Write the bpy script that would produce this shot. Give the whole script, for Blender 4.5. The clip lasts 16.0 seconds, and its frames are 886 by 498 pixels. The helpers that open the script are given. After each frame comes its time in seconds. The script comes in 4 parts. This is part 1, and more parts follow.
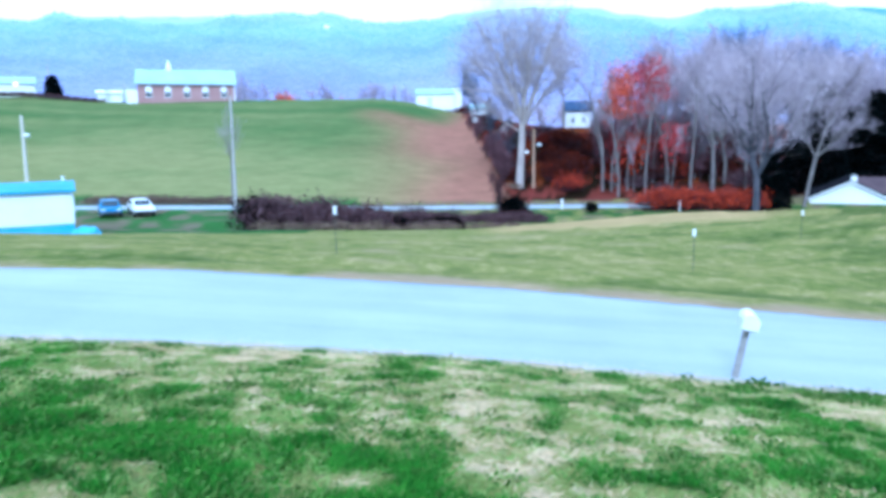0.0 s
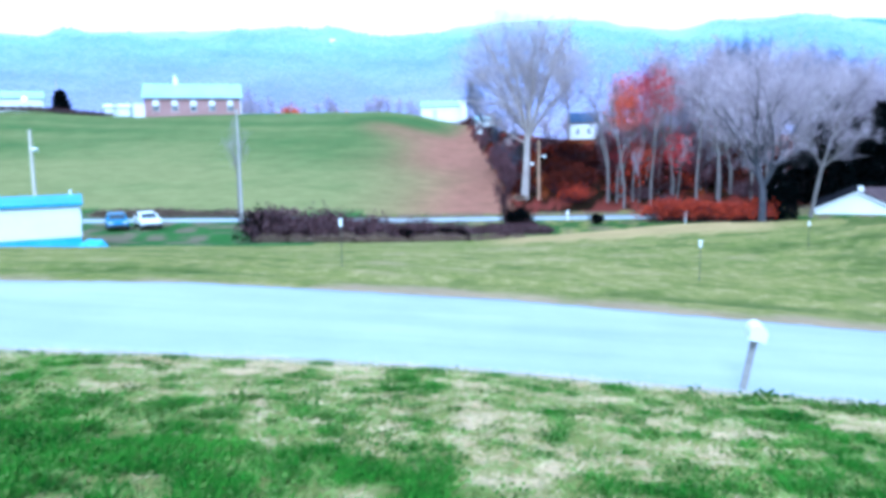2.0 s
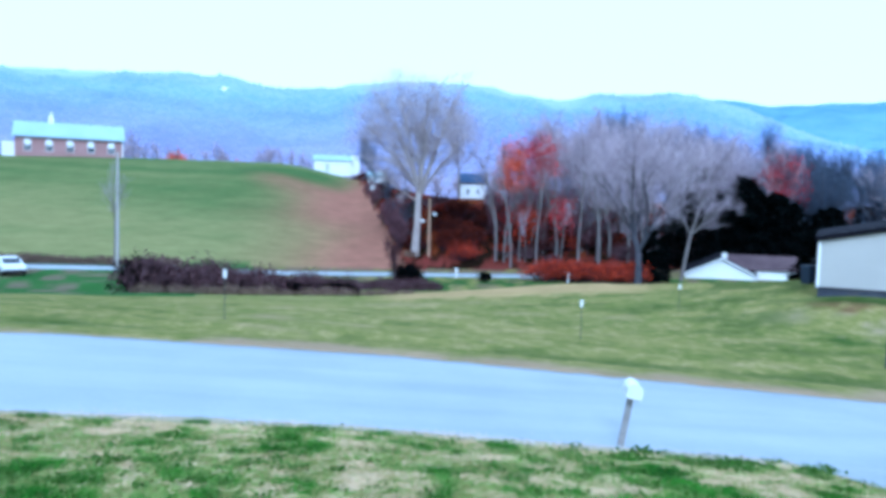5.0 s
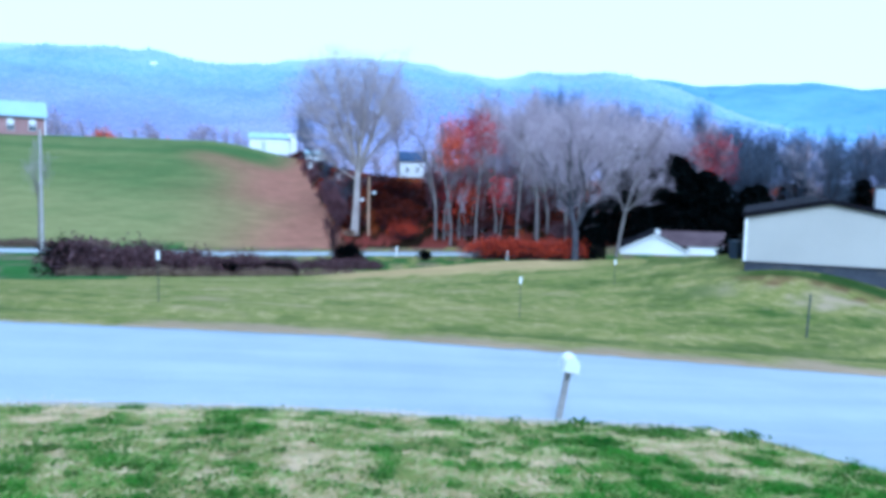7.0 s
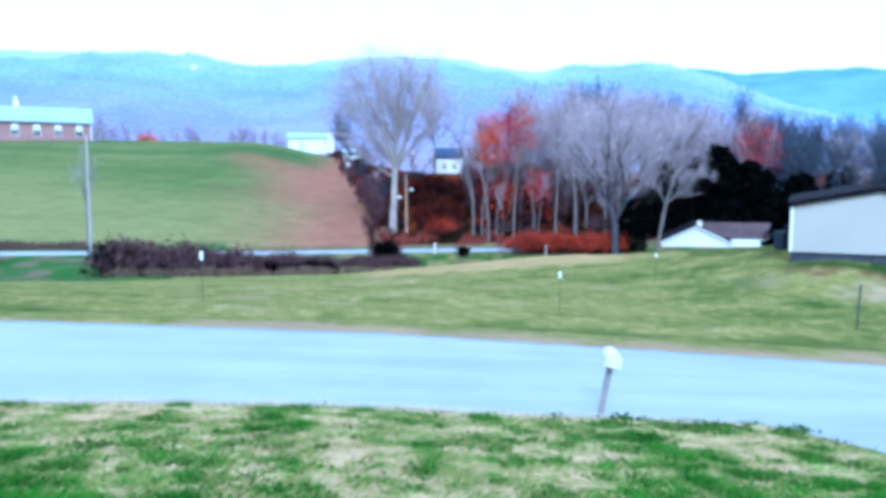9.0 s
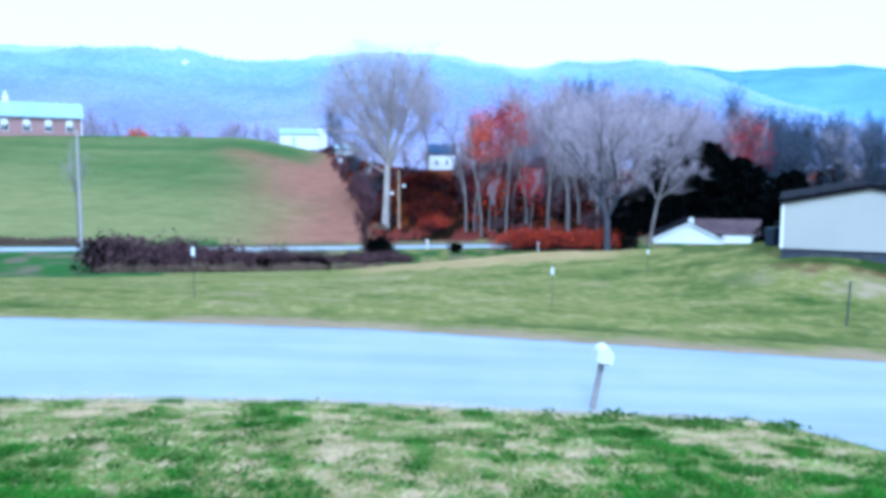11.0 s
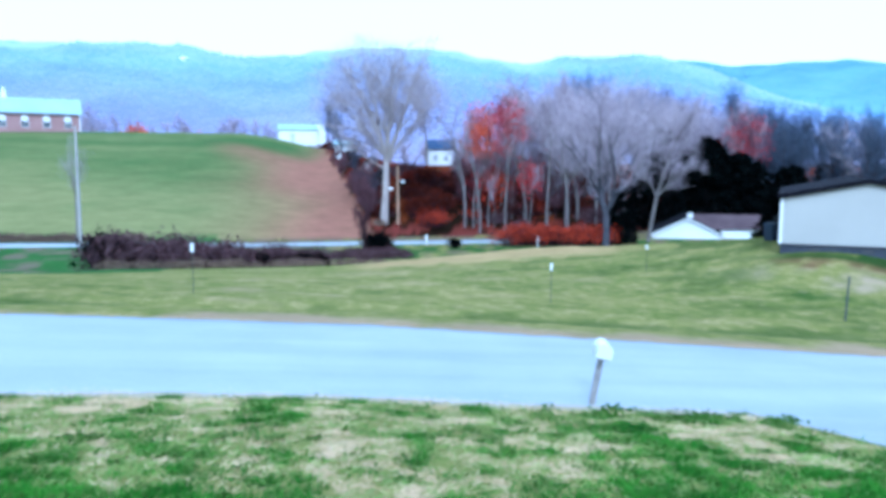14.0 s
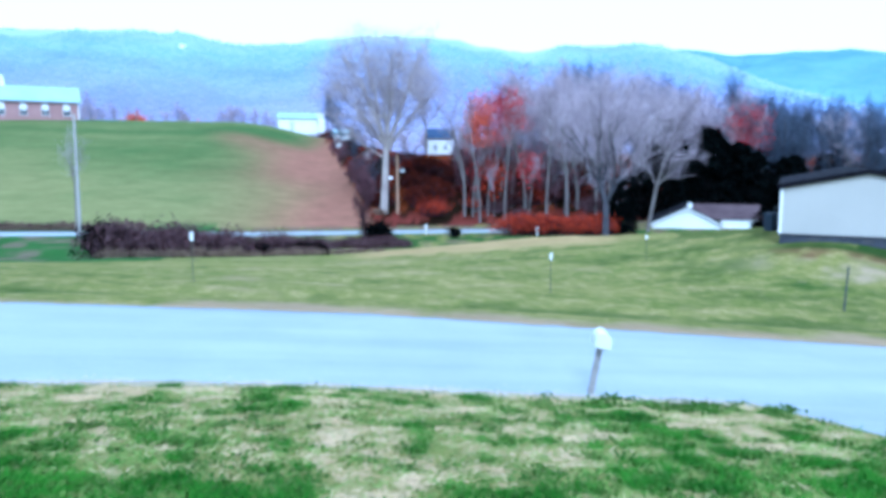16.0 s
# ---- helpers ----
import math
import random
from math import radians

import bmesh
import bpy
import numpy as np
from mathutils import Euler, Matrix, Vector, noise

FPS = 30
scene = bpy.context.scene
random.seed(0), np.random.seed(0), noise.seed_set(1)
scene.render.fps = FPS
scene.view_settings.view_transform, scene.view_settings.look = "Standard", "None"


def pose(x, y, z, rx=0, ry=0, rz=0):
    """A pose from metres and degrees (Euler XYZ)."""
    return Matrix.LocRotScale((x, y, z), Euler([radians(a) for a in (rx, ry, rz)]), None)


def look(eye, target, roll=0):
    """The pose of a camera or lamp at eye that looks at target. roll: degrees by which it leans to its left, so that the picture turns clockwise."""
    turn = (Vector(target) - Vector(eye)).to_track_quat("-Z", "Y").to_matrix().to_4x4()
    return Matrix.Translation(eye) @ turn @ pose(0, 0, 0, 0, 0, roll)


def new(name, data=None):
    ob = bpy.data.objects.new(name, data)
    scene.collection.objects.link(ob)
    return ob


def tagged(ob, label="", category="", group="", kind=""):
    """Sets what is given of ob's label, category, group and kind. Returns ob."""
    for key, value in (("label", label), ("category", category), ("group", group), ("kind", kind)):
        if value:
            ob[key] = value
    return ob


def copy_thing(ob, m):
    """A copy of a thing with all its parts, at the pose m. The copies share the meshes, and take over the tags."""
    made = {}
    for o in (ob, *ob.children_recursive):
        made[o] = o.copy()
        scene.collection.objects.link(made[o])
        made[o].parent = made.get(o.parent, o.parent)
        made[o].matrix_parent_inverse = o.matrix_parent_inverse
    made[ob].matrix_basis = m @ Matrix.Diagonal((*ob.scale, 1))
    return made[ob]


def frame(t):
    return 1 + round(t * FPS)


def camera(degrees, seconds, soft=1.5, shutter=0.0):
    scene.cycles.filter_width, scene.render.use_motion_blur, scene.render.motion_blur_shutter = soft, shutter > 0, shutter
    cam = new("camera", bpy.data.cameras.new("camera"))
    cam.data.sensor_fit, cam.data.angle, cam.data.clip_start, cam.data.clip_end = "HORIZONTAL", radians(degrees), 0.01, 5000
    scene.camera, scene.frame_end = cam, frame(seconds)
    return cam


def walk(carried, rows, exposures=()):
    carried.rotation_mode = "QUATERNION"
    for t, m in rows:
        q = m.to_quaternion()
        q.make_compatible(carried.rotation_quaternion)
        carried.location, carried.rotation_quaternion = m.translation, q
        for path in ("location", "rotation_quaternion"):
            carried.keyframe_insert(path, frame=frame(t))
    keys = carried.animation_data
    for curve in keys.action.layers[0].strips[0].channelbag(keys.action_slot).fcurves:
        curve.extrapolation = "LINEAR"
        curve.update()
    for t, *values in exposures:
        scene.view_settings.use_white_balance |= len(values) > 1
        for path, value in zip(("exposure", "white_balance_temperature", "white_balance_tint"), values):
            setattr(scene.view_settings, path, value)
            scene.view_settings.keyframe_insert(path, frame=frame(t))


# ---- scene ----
# camera: a hand-held turn on the spot, at the top of a grass bank
EXPO = 1.2
WHITE_BALANCE = (4300, 3)
EYE = (0.0, 0.0, 3.75)
cam = camera(63.13, 16.0, soft=4.2)
TURN = [  # seconds, yaw, pitch, roll
    (0.0, 0.00, -9.00, 0.80),
    (0.5, -0.20, -8.79, 0.83),
    (1.0, 0.07, -8.63, 0.80),
    (1.5, 0.48, -8.23, 1.01),
    (2.0, 0.41, -8.05, 1.05),
    (2.5, -0.00, -7.92, 0.83),
    (3.0, -1.78, -6.35, 0.28),
    (3.5, -6.05, -6.12, -0.74),
    (3.7, -6.60, -5.45, -0.90),
    (5.8, -10.62, -3.48, -1.42),
    (6.0, -11.69, -3.66, -1.43),
    (6.5, -13.83, -3.54, -1.36),
    (7.0, -12.92, -5.22, -1.18),
    (7.5, -11.69, -4.61, -0.62),
    (8.0, -11.59, -4.72, -0.58),
    (8.5, -10.02, -5.39, 0.02),
    (9.0, -9.99, -5.56, 0.07),
    (9.2, -9.87, -5.50, 0.08),
    (11.3, -10.62, -5.95, -0.06),
    (11.5, -10.58, -6.02, -0.06),
    (12.0, -10.81, -6.23, -0.11),
    (12.5, -11.01, -6.22, -0.10),
    (13.0, -11.36, -6.86, -0.45),
    (13.5, -10.91, -6.21, -0.05),
    (14.0, -10.66, -6.20, 0.03),
    (14.5, -10.69, -6.59, 0.01),
    (15.0, -11.08, -6.62, -0.11),
    (15.5, -11.20, -7.01, -0.28),
    (16.0, -10.68, -7.05, -0.08),
]
walk(cam, [(t, pose(*EYE, 90 + p, r, y)) for t, y, p, r in TURN],
     exposures=[(0.0, EXPO + 0.15, *WHITE_BALANCE), (0.6, EXPO + 0.28, *WHITE_BALANCE), (3.0, EXPO + 0.26, *WHITE_BALANCE), (3.6, EXPO + 0.07, *WHITE_BALANCE), (6.5, EXPO - 0.18, *WHITE_BALANCE), (8.5, EXPO + 0.0, *WHITE_BALANCE), (9.0, EXPO + 0.1, *WHITE_BALANCE), (12.0, EXPO - 0.02, *WHITE_BALANCE), (14.0, EXPO + 0.03, *WHITE_BALANCE), (15.4, EXPO - 0.03, *WHITE_BALANCE), (16.0, EXPO + 0.06, *WHITE_BALANCE)])

# ---- light: a bright overcast afternoon ----
SUN_EL, SUN_ROT = radians(42), radians(190)
world = bpy.data.worlds.new("sky")
scene.world = world
world.use_nodes = True
wn, wl = world.node_tree.nodes, world.node_tree.links
sky = wn.new("ShaderNodeTexSky")
sky.sky_type, sky.sun_disc = "NISHITA", False
sky.sun_elevation, sky.sun_rotation = SUN_EL, SUN_ROT
sky.air_density, sky.dust_density, sky.ozone_density = 1.0, 3.0, 1.0
cloud = wn.new("ShaderNodeMix")     # an even sheet of bright cloud over the blue
cloud.data_type = "RGBA"
cloud.inputs["Factor"].default_value = 0.78
cloud.inputs[7].default_value = (7.12, 7.33, 7.5, 1)
wl.new(sky.outputs[0], cloud.inputs[6])
wl.new(cloud.outputs[2], wn["Background"].inputs[0])
wn["Background"].inputs[1].default_value = 0.10
sun = new("sun", bpy.data.lights.new("sun", "SUN"))
sun.data.energy, sun.data.angle, sun.data.color = 1.2, radians(20), (1.0, 0.95, 0.88)
sun.matrix_world = look((math.sin(SUN_ROT) * math.cos(SUN_EL) * 50, math.cos(SUN_ROT) * math.cos(SUN_EL) * 50, math.sin(SUN_EL) * 50), (0, 0, 0))

# ---- materials ----
def nodes_of(name):
    m = bpy.data.materials.new(name)
    m.use_nodes = True
    nt = m.node_tree
    return m, nt, nt.nodes["Principled BSDF"]


def noise_node(nt, scale, detail=4.0, rough=0.6, vec=None):
    n = nt.nodes.new("ShaderNodeTexNoise")
    n.inputs["Scale"].default_value, n.inputs["Detail"].default_value, n.inputs["Roughness"].default_value = scale, detail, rough
    if vec is None:
        vec = nt.nodes.new("ShaderNodeTexCoord").outputs["Object"]
    nt.links.new(vec, n.inputs["Vector"])
    return n.outputs["Fac"]


def ramp(nt, fac, stops):
    r = nt.nodes.new("ShaderNodeValToRGB")
    e = r.color_ramp.elements
    while len(e) < len(stops):
        e.new(0.5)
    for k, (p, c) in enumerate(stops):
        e[k].position, e[k].color = p, (*c, 1)
    nt.links.new(fac, r.inputs[0])
    return r.outputs[0]


def mixed(nt, fac, a, b, mode="MIX"):
    n = nt.nodes.new("ShaderNodeMix")
    n.data_type, n.blend_type = "RGBA", mode
    for sock, v in ((n.inputs["Factor"], fac), (n.inputs[6], a), (n.inputs[7], b)):
        if isinstance(v, (int, float)):
            sock.default_value = v
        elif isinstance(v, tuple):
            sock.default_value = (*v, 1)
        else:
            nt.links.new(v, sock)
    return n.outputs[2]


def bumped(nt, bsdf, height, strength, dist):
    b = nt.nodes.new("ShaderNodeBump")
    b.inputs["Strength"].default_value, b.inputs["Distance"].default_value = strength, dist
    nt.links.new(height, b.inputs["Height"])
    nt.links.new(b.outputs[0], bsdf.inputs["Normal"])


def surface(name, dark, light, big=0.6, fine=14.0, rough=0.8, bump=0.25, metal=0.0, vary=0.0):
    """A weathered surface: stains at one scale, grain at another, a little relief."""
    m, nt, b = nodes_of(name)
    coarse, grain = noise_node(nt, big, 3), noise_node(nt, fine, 5)
    c = ramp(nt, coarse, [(0.3, dark), (0.7, light)])
    c = mixed(nt, 0.35, c, ramp(nt, grain, [(0.3, dark), (0.7, light)]))
    if vary:
        info = nt.nodes.new("ShaderNodeObjectInfo")
        c = mixed(nt, vary, c, ramp(nt, info.outputs["Random"], [(0.0, dark), (1.0, light)]))
    nt.links.new(c, b.inputs["Base Color"])
    b.inputs["Roughness"].default_value, b.inputs["Metallic"].default_value = rough, metal
    b.inputs["Specular IOR Level"].default_value = 0.5 if rough < 0.7 else 0.08
    bumped(nt, b, grain, bump, 0.02)
    return m


def leafy(name, stops, rough=0.75):
    """Leaves, blades or twigs: each island takes its own shade of the range."""
    m, nt, b = nodes_of(name)
    geo = nt.nodes.new("ShaderNodeNewGeometry")
    c = ramp(nt, geo.outputs["Random Per Island"], stops)
    patch = noise_node(nt, 0.9, 3)
    c = mixed(nt, 0.5, c, ramp(nt, patch, [(0.3, stops[0][1]), (0.7, stops[-1][1])]))
    nt.links.new(c, b.inputs["Base Color"])
    b.inputs["Roughness"].default_value = rough
    b.inputs["Specular IOR Level"].default_value = 0.04
    return m


def ground_material():
    m, nt, b = nodes_of("grass_and_soil")
    pos = nt.nodes.new("ShaderNodeTexCoord").outputs["Object"]
    stretch = nt.nodes.new("ShaderNodeMapping")
    stretch.inputs["Scale"].default_value = (0.45, 1.0, 1.0)
    nt.links.new(pos, stretch.inputs[0])
    broad = noise_node(nt, 0.11, 4, 0.6, stretch.outputs[0])
    patch = noise_node(nt, 0.75, 5, 0.65, stretch.outputs[0])
    fine = noise_node(nt, 9.0, 6, 0.7, pos)
    green = ramp(nt, broad, [(0.38, (0.085, 0.122, 0.022)), (0.60, (0.235, 0.215, 0.070))])
    green = mixed(nt, ramp(nt, patch, [(0.45, (0, 0, 0)), (0.75, (0.5, 0.5, 0.5))]), green, (0.50, 0.36, 0.18))
    green = mixed(nt, 0.35, green, ramp(nt, fine, [(0.3, (0.05, 0.085, 0.01)), (0.7, (0.32, 0.28, 0.08))]))
    plan = nt.nodes.new("ShaderNodeMapping")
    plan.inputs["Scale"].default_value = (1.1, 0.95, 1.0)
    nt.links.new(pos, plan.inputs[0])
    mid = noise_node(nt, 1.7, 5, 0.75, plan.outputs[0])
    green = mixed(nt, 0.42, green, ramp(nt, mid, [(0.34, (0.045, 0.090, 0.012)), (0.52, (0.19, 0.195, 0.055)), (0.68, (0.50, 0.39, 0.21))]))
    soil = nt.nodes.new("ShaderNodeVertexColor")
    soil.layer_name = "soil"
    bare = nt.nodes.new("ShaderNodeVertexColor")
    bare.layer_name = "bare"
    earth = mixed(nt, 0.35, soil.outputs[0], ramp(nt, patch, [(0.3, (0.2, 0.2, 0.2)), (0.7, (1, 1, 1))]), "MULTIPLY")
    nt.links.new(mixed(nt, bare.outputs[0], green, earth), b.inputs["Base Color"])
    b.inputs["Roughness"].default_value = 0.95
    b.inputs["Specular IOR Level"].default_value = 0.02
    bumped(nt, b, fine, 0.5, 0.06)
    return m


def asphalt_material():
    m, nt, b = nodes_of("worn_asphalt")
    pos = nt.nodes.new("ShaderNodeTexCoord").outputs["Object"]
    stretch = nt.nodes.new("ShaderNodeMapping")
    stretch.inputs["Scale"].default_value = (0.06, 1.0, 1.0)
    nt.links.new(pos, stretch.inputs[0])
    tracks, fine = noise_node(nt, 1.1, 3, 0.5, stretch.outputs[0]), noise_node(nt, 30, 5, 0.7, pos)
    stain = noise_node(nt, 0.5, 5, 0.6, pos)
    c = ramp(nt, tracks, [(0.35, (0.27, 0.31, 0.34)), (0.65, (0.375, 0.41, 0.435))])
    c = mixed(nt, 0.3, c, ramp(nt, stain, [(0.35, (0.24, 0.275, 0.305)), (0.65, (0.41, 0.445, 0.47))]))
    c = mixed(nt, 0.25, c, ramp(nt, fine, [(0.3, (0.09, 0.11, 0.12)), (0.7, (0.33, 0.39, 0.42))]))
    nt.links.new(c, b.inputs["Base Color"])
    b.inputs["Roughness"].default_value = 0.5
    bumped(nt, b, fine, 0.3, 0.01)
    return m


def far_wood_material():
    """Distant wooded hillsides: bare woods, with blue haze painted on as glow that grows with distance."""
    m, nt, b = nodes_of("distant_woods_haze_glow")
    pos = nt.nodes.new("ShaderNodeTexCoord").outputs["Object"]
    big, fine = noise_node(nt, 0.012, 4, 0.6, pos), noise_node(nt, 0.09, 5, 0.7, pos)
    c = ramp(nt, big, [(0.35, (0.035, 0.045, 0.07)), (0.6, (0.08, 0.075, 0.10))])
    c = mixed(nt, 0.5, c, ramp(nt, fine, [(0.3, (0.03, 0.035, 0.05)), (0.72, (0.11, 0.085, 0.10))]))
    geo = nt.nodes.new("ShaderNodeNewGeometry")
    c = mixed(nt, 0.5, c, ramp(nt, geo.outputs["Random Per Island"], [(0.0, (0.7, 0.72, 0.78)), (0.85, (1.0, 0.96, 1.0)), (1.0, (1.5, 0.95, 0.85))]), "MULTIPLY")
    nt.links.new(c, b.inputs["Base Color"])
    b.inputs["Roughness"].default_value = 1.0
    b.inputs["Specular IOR Level"].default_value = 0.0
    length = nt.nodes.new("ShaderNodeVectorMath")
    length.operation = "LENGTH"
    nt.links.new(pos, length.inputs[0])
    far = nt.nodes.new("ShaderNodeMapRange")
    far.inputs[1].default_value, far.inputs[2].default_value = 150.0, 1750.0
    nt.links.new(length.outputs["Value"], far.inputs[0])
    # haze painted as emission: lavender close by, then blue and cyan farther off
    haze_glow = ramp(nt, far.outputs[0], [(0.0, (0.40, 0.33, 0.46)), (0.08, (0.44, 0.43, 0.66)), (0.22, (0.36, 0.45, 0.86)), (0.36, (0.36, 0.58, 1.0)), (0.48, (0.62, 0.82, 1.0)), (0.52, (0.26, 0.54, 0.96)), (1.0, (0.15, 0.40, 0.90))])
    nt.links.new(mixed(nt, ramp(nt, big, [(0.32, (0.78, 0.78, 0.78)), (0.66, (1, 1, 1))]), (0, 0, 0), haze_glow), b.inputs["Emission Color"])
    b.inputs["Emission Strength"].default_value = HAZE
    bumped(nt, b, fine, 0.4, 2.0)
    return m


# strength of the haze glow painted on the hills
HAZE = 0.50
GROUND, ASPHALT, FAR_WOODS = ground_material(), asphalt_material(), far_wood_material()
BLADES = leafy("grass_blades", [(0.0, (0.03, 0.085, 0.012)), (0.5, (0.17, 0.28, 0.05)), (1.0, (0.38, 0.46, 0.14))])
DEEP_BLADES = leafy("rank_grass_blades", [(0.0, (0.003, 0.030, 0.002)), (0.5, (0.028, 0.145, 0.008)), (1.0, (0.13, 0.33, 0.032))])
STRAW = leafy("dry_grass", [(0.0, (0.38, 0.27, 0.13)), (0.5, (0.58, 0.44, 0.25)), (1.0, (0.74, 0.58, 0.38))])
BARK = surface("grey_bark", (0.12, 0.105, 0.10), (0.27, 0.24, 0.23), 0.8, 9, 0.9, 0.6)
PALE_BARK = surface("pale_sycamore_bark", (0.27, 0.23, 0.215), (0.54, 0.48, 0.45), 0.5, 5, 0.85, 0.5)
DARK_BARK = surface("dark_bark", (0.015, 0.010, 0.012), (0.06, 0.042, 0.045), 0.8, 9, 0.9, 0.6)
TWIGS = leafy("bare_twigs", [(0.0, (0.30, 0.25, 0.285)), (1.0, (0.56, 0.475, 0.53))])
PALE_TWIGS = leafy("pale_twigs", [(0.0, (0.31, 0.265, 0.28)), (1.0, (0.57, 0.50, 0.52))])
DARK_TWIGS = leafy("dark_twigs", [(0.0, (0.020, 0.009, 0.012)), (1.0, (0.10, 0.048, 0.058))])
# Darker, bluer versions of the twigs and bark, with the wood's shade painted in.
SHADE_TWIGS = leafy("dark_grey_shaded_twigs", [(0.0, (0.038, 0.050, 0.078)), (1.0, (0.12, 0.145, 0.20))])
SHADE_BARK = surface("dark_grey_shaded_bark", (0.04, 0.04, 0.052), (0.11, 0.105, 0.12), 0.8, 9, 0.9, 0.5)
RED_TWIGS = leafy("reddish_twigs", [(0.0, (0.09, 0.042, 0.052)), (1.0, (0.25, 0.14, 0.16))])
DRY_STEMS = leafy("dry_tan_stems", [(0.0, (0.14, 0.10, 0.07)), (1.0, (0.36, 0.27, 0.19))])
BRAMBLE = leafy("bramble_stems", [(0.0, (0.012, 0.007, 0.011)), (0.6, (0.072, 0.041, 0.053)), (1.0, (0.29, 0.18, 0.20))])
RED_LEAVES = leafy("red_leaves", [(0.0, (0.30, 0.022, 0.035)), (1.0, (0.56, 0.08, 0.08))])
ORANGE_LEAVES = leafy("orange_leaves", [(0.0, (0.46, 0.065, 0.035)), (1.0, (0.70, 0.16, 0.075))])
RUST_LEAVES = leafy("rust_leaves", [(0.0, (0.10, 0.008, 0.008)), (0.6, (0.34, 0.034, 0.018)), (1.0, (0.62, 0.095, 0.036))])
# Near-black needles: dark foliage with the shade among it put into the colour.
NEEDLES = leafy("shaded_evergreen_needles", [(0.0, (0.0010, 0.0014, 0.0016)), (1.0, (0.004, 0.006, 0.006))], 1.0)
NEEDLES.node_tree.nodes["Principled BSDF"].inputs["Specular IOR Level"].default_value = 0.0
WHITE = surface("white_paint", (0.74, 0.75, 0.76), (0.84, 0.84, 0.83), 0.5, 20, 0.5, 0.1)
CREAM = surface("cream_siding", (0.38, 0.365, 0.335), (0.46, 0.445, 0.41), 0.3, 12, 0.6, 0.15)
TRIM_DARK = surface("dark_trim", (0.03, 0.03, 0.04), (0.07, 0.07, 0.08), 0.5, 10, 0.6, 0.2)
BLOCK = surface("grey_block", (0.035, 0.04, 0.055), (0.085, 0.09, 0.11), 0.7, 8, 0.9, 0.4)
# Distance haze is mixed into the even brick and pale roof colours.
BRICK = surface("red_brick", (0.30, 0.17, 0.16), (0.42, 0.26, 0.25), 0.3, 6, 0.85, 0.3)
ROOF_METAL = surface("pale_metal_roof", (0.27, 0.39, 0.44), (0.38, 0.50, 0.54), 0.2, 6, 0.5, 0.1)
ROOF_BLUE = surface("blue_metal_roof", (0.05, 0.22, 0.36), (0.10, 0.34, 0.48), 0.4, 7, 0.5, 0.15)
ROOF_DARK = surface("dark_shingles", (0.005, 0.005, 0.008), (0.014, 0.013, 0.018), 0.5, 9, 0.97, 0.4)
BLUE_SKIRT = surface("blue_skirting", (0.08, 0.32, 0.55), (0.16, 0.48, 0.72), 0.7, 8, 0.6, 0.2)
POLE_WOOD = surface("weathered_pole_wood", (0.30, 0.28, 0.27), (0.50, 0.47, 0.45), 0.9, 12, 0.9, 0.4)
TAN_WOOD = surface("new_pole_wood", (0.34, 0.22, 0.14), (0.52, 0.36, 0.25), 0.9, 12, 0.9, 0.4)
CREAM_WOOD = surface("pale_pole_wood", (0.46, 0.42, 0.34), (0.66, 0.62, 0.52), 0.9, 12, 0.9, 0.4)
POST_WOOD = surface("grey_post_wood", (0.20, 0.19, 0.19), (0.42, 0.40, 0.39), 2.5, 30, 0.9, 0.5)
BOX_METAL = surface("white_mailbox_enamel", (0.60, 0.63, 0.66), (0.80, 0.82, 0.83), 4, 40, 0.4, 0.1)
STEEL = surface("galvanised_steel", (0.38, 0.40, 0.42), (0.55, 0.57, 0.58), 3, 30, 0.45, 0.1, 0.7)
CAR_BLUE = surface("blue_car_paint", (0.03, 0.14, 0.30), (0.05, 0.20, 0.40), 1, 20, 0.3, 0.02)
CAR_WHITE = surface("white_car_paint", (0.70, 0.72, 0.74), (0.80, 0.81, 0.82), 1, 20, 0.3, 0.02)
RUBBER = surface("black_rubber", (0.012, 0.012, 0.013), (0.03, 0.03, 0.03), 2, 20, 0.85, 0.1)
STONE = surface("pale_gravel", (0.36, 0.33, 0.30), (0.66, 0.62, 0.58), 2, 12, 0.9, 0.3, 0.0, 0.5)


def glass_material():
    m, nt, b = nodes_of("dark_window_glass")
    b.inputs["Base Color"].default_value = (0.03, 0.04, 0.05, 1)
    b.inputs["Roughness"].default_value = 0.05
    return m


def lamp_material():
    m, nt, b = nodes_of("amber_lamp_glass")
    b.inputs["Emission Color"].default_value, b.inputs["Emission Strength"].default_value = (1.0, 0.42, 0.07, 1), 0.42
    return m


GLASS, LAMP_GLOW = glass_material(), lamp_material()

# ---- the lie of the land ----
def step(a, b, v):
    t = min(1.0, max(0.0, (v - a) / (b - a)))
    return t * t * (3 - 2 * t)


def mixf(a, b, t):
    return a + (b - a) * t


def lane_z(x):
    return -0.03 - 0.073 * max(-30.0, min(22.0, x))


def near_edge(x):
    return 12.1 - 0.10 * max(0.0, min(x, 12.0)) - 0.07 * max(0.0, min(-x, 20.0) - 3.0)


def driveway(x):
    """How far a driveway mouth takes the near edge back towards the bank."""
    return 15.0 * step(7.72, 8.4, x) ** 1.25 * step(15.5, 14.0, x)


def far_edge(x):
    return 17.95 - 0.15 * max(0.0, min(x, 20.0) - 1.5) - 0.24 * max(0.0, min(-x, 20.0) - 6.5)


def crest_z(x):
    return -2.35 + 0.078 * max(0.0, min(x, 30.0) - 2.0) + 0.135 * max(0.0, min(-x, 40.0) - 13.0)


def crest_y(x):
    return 46.0 - 0.9 * max(0.0, min(-x, 25.0) - 13.0) - 0.65 * max(0.0, min(x, 34.0) - 15.0)


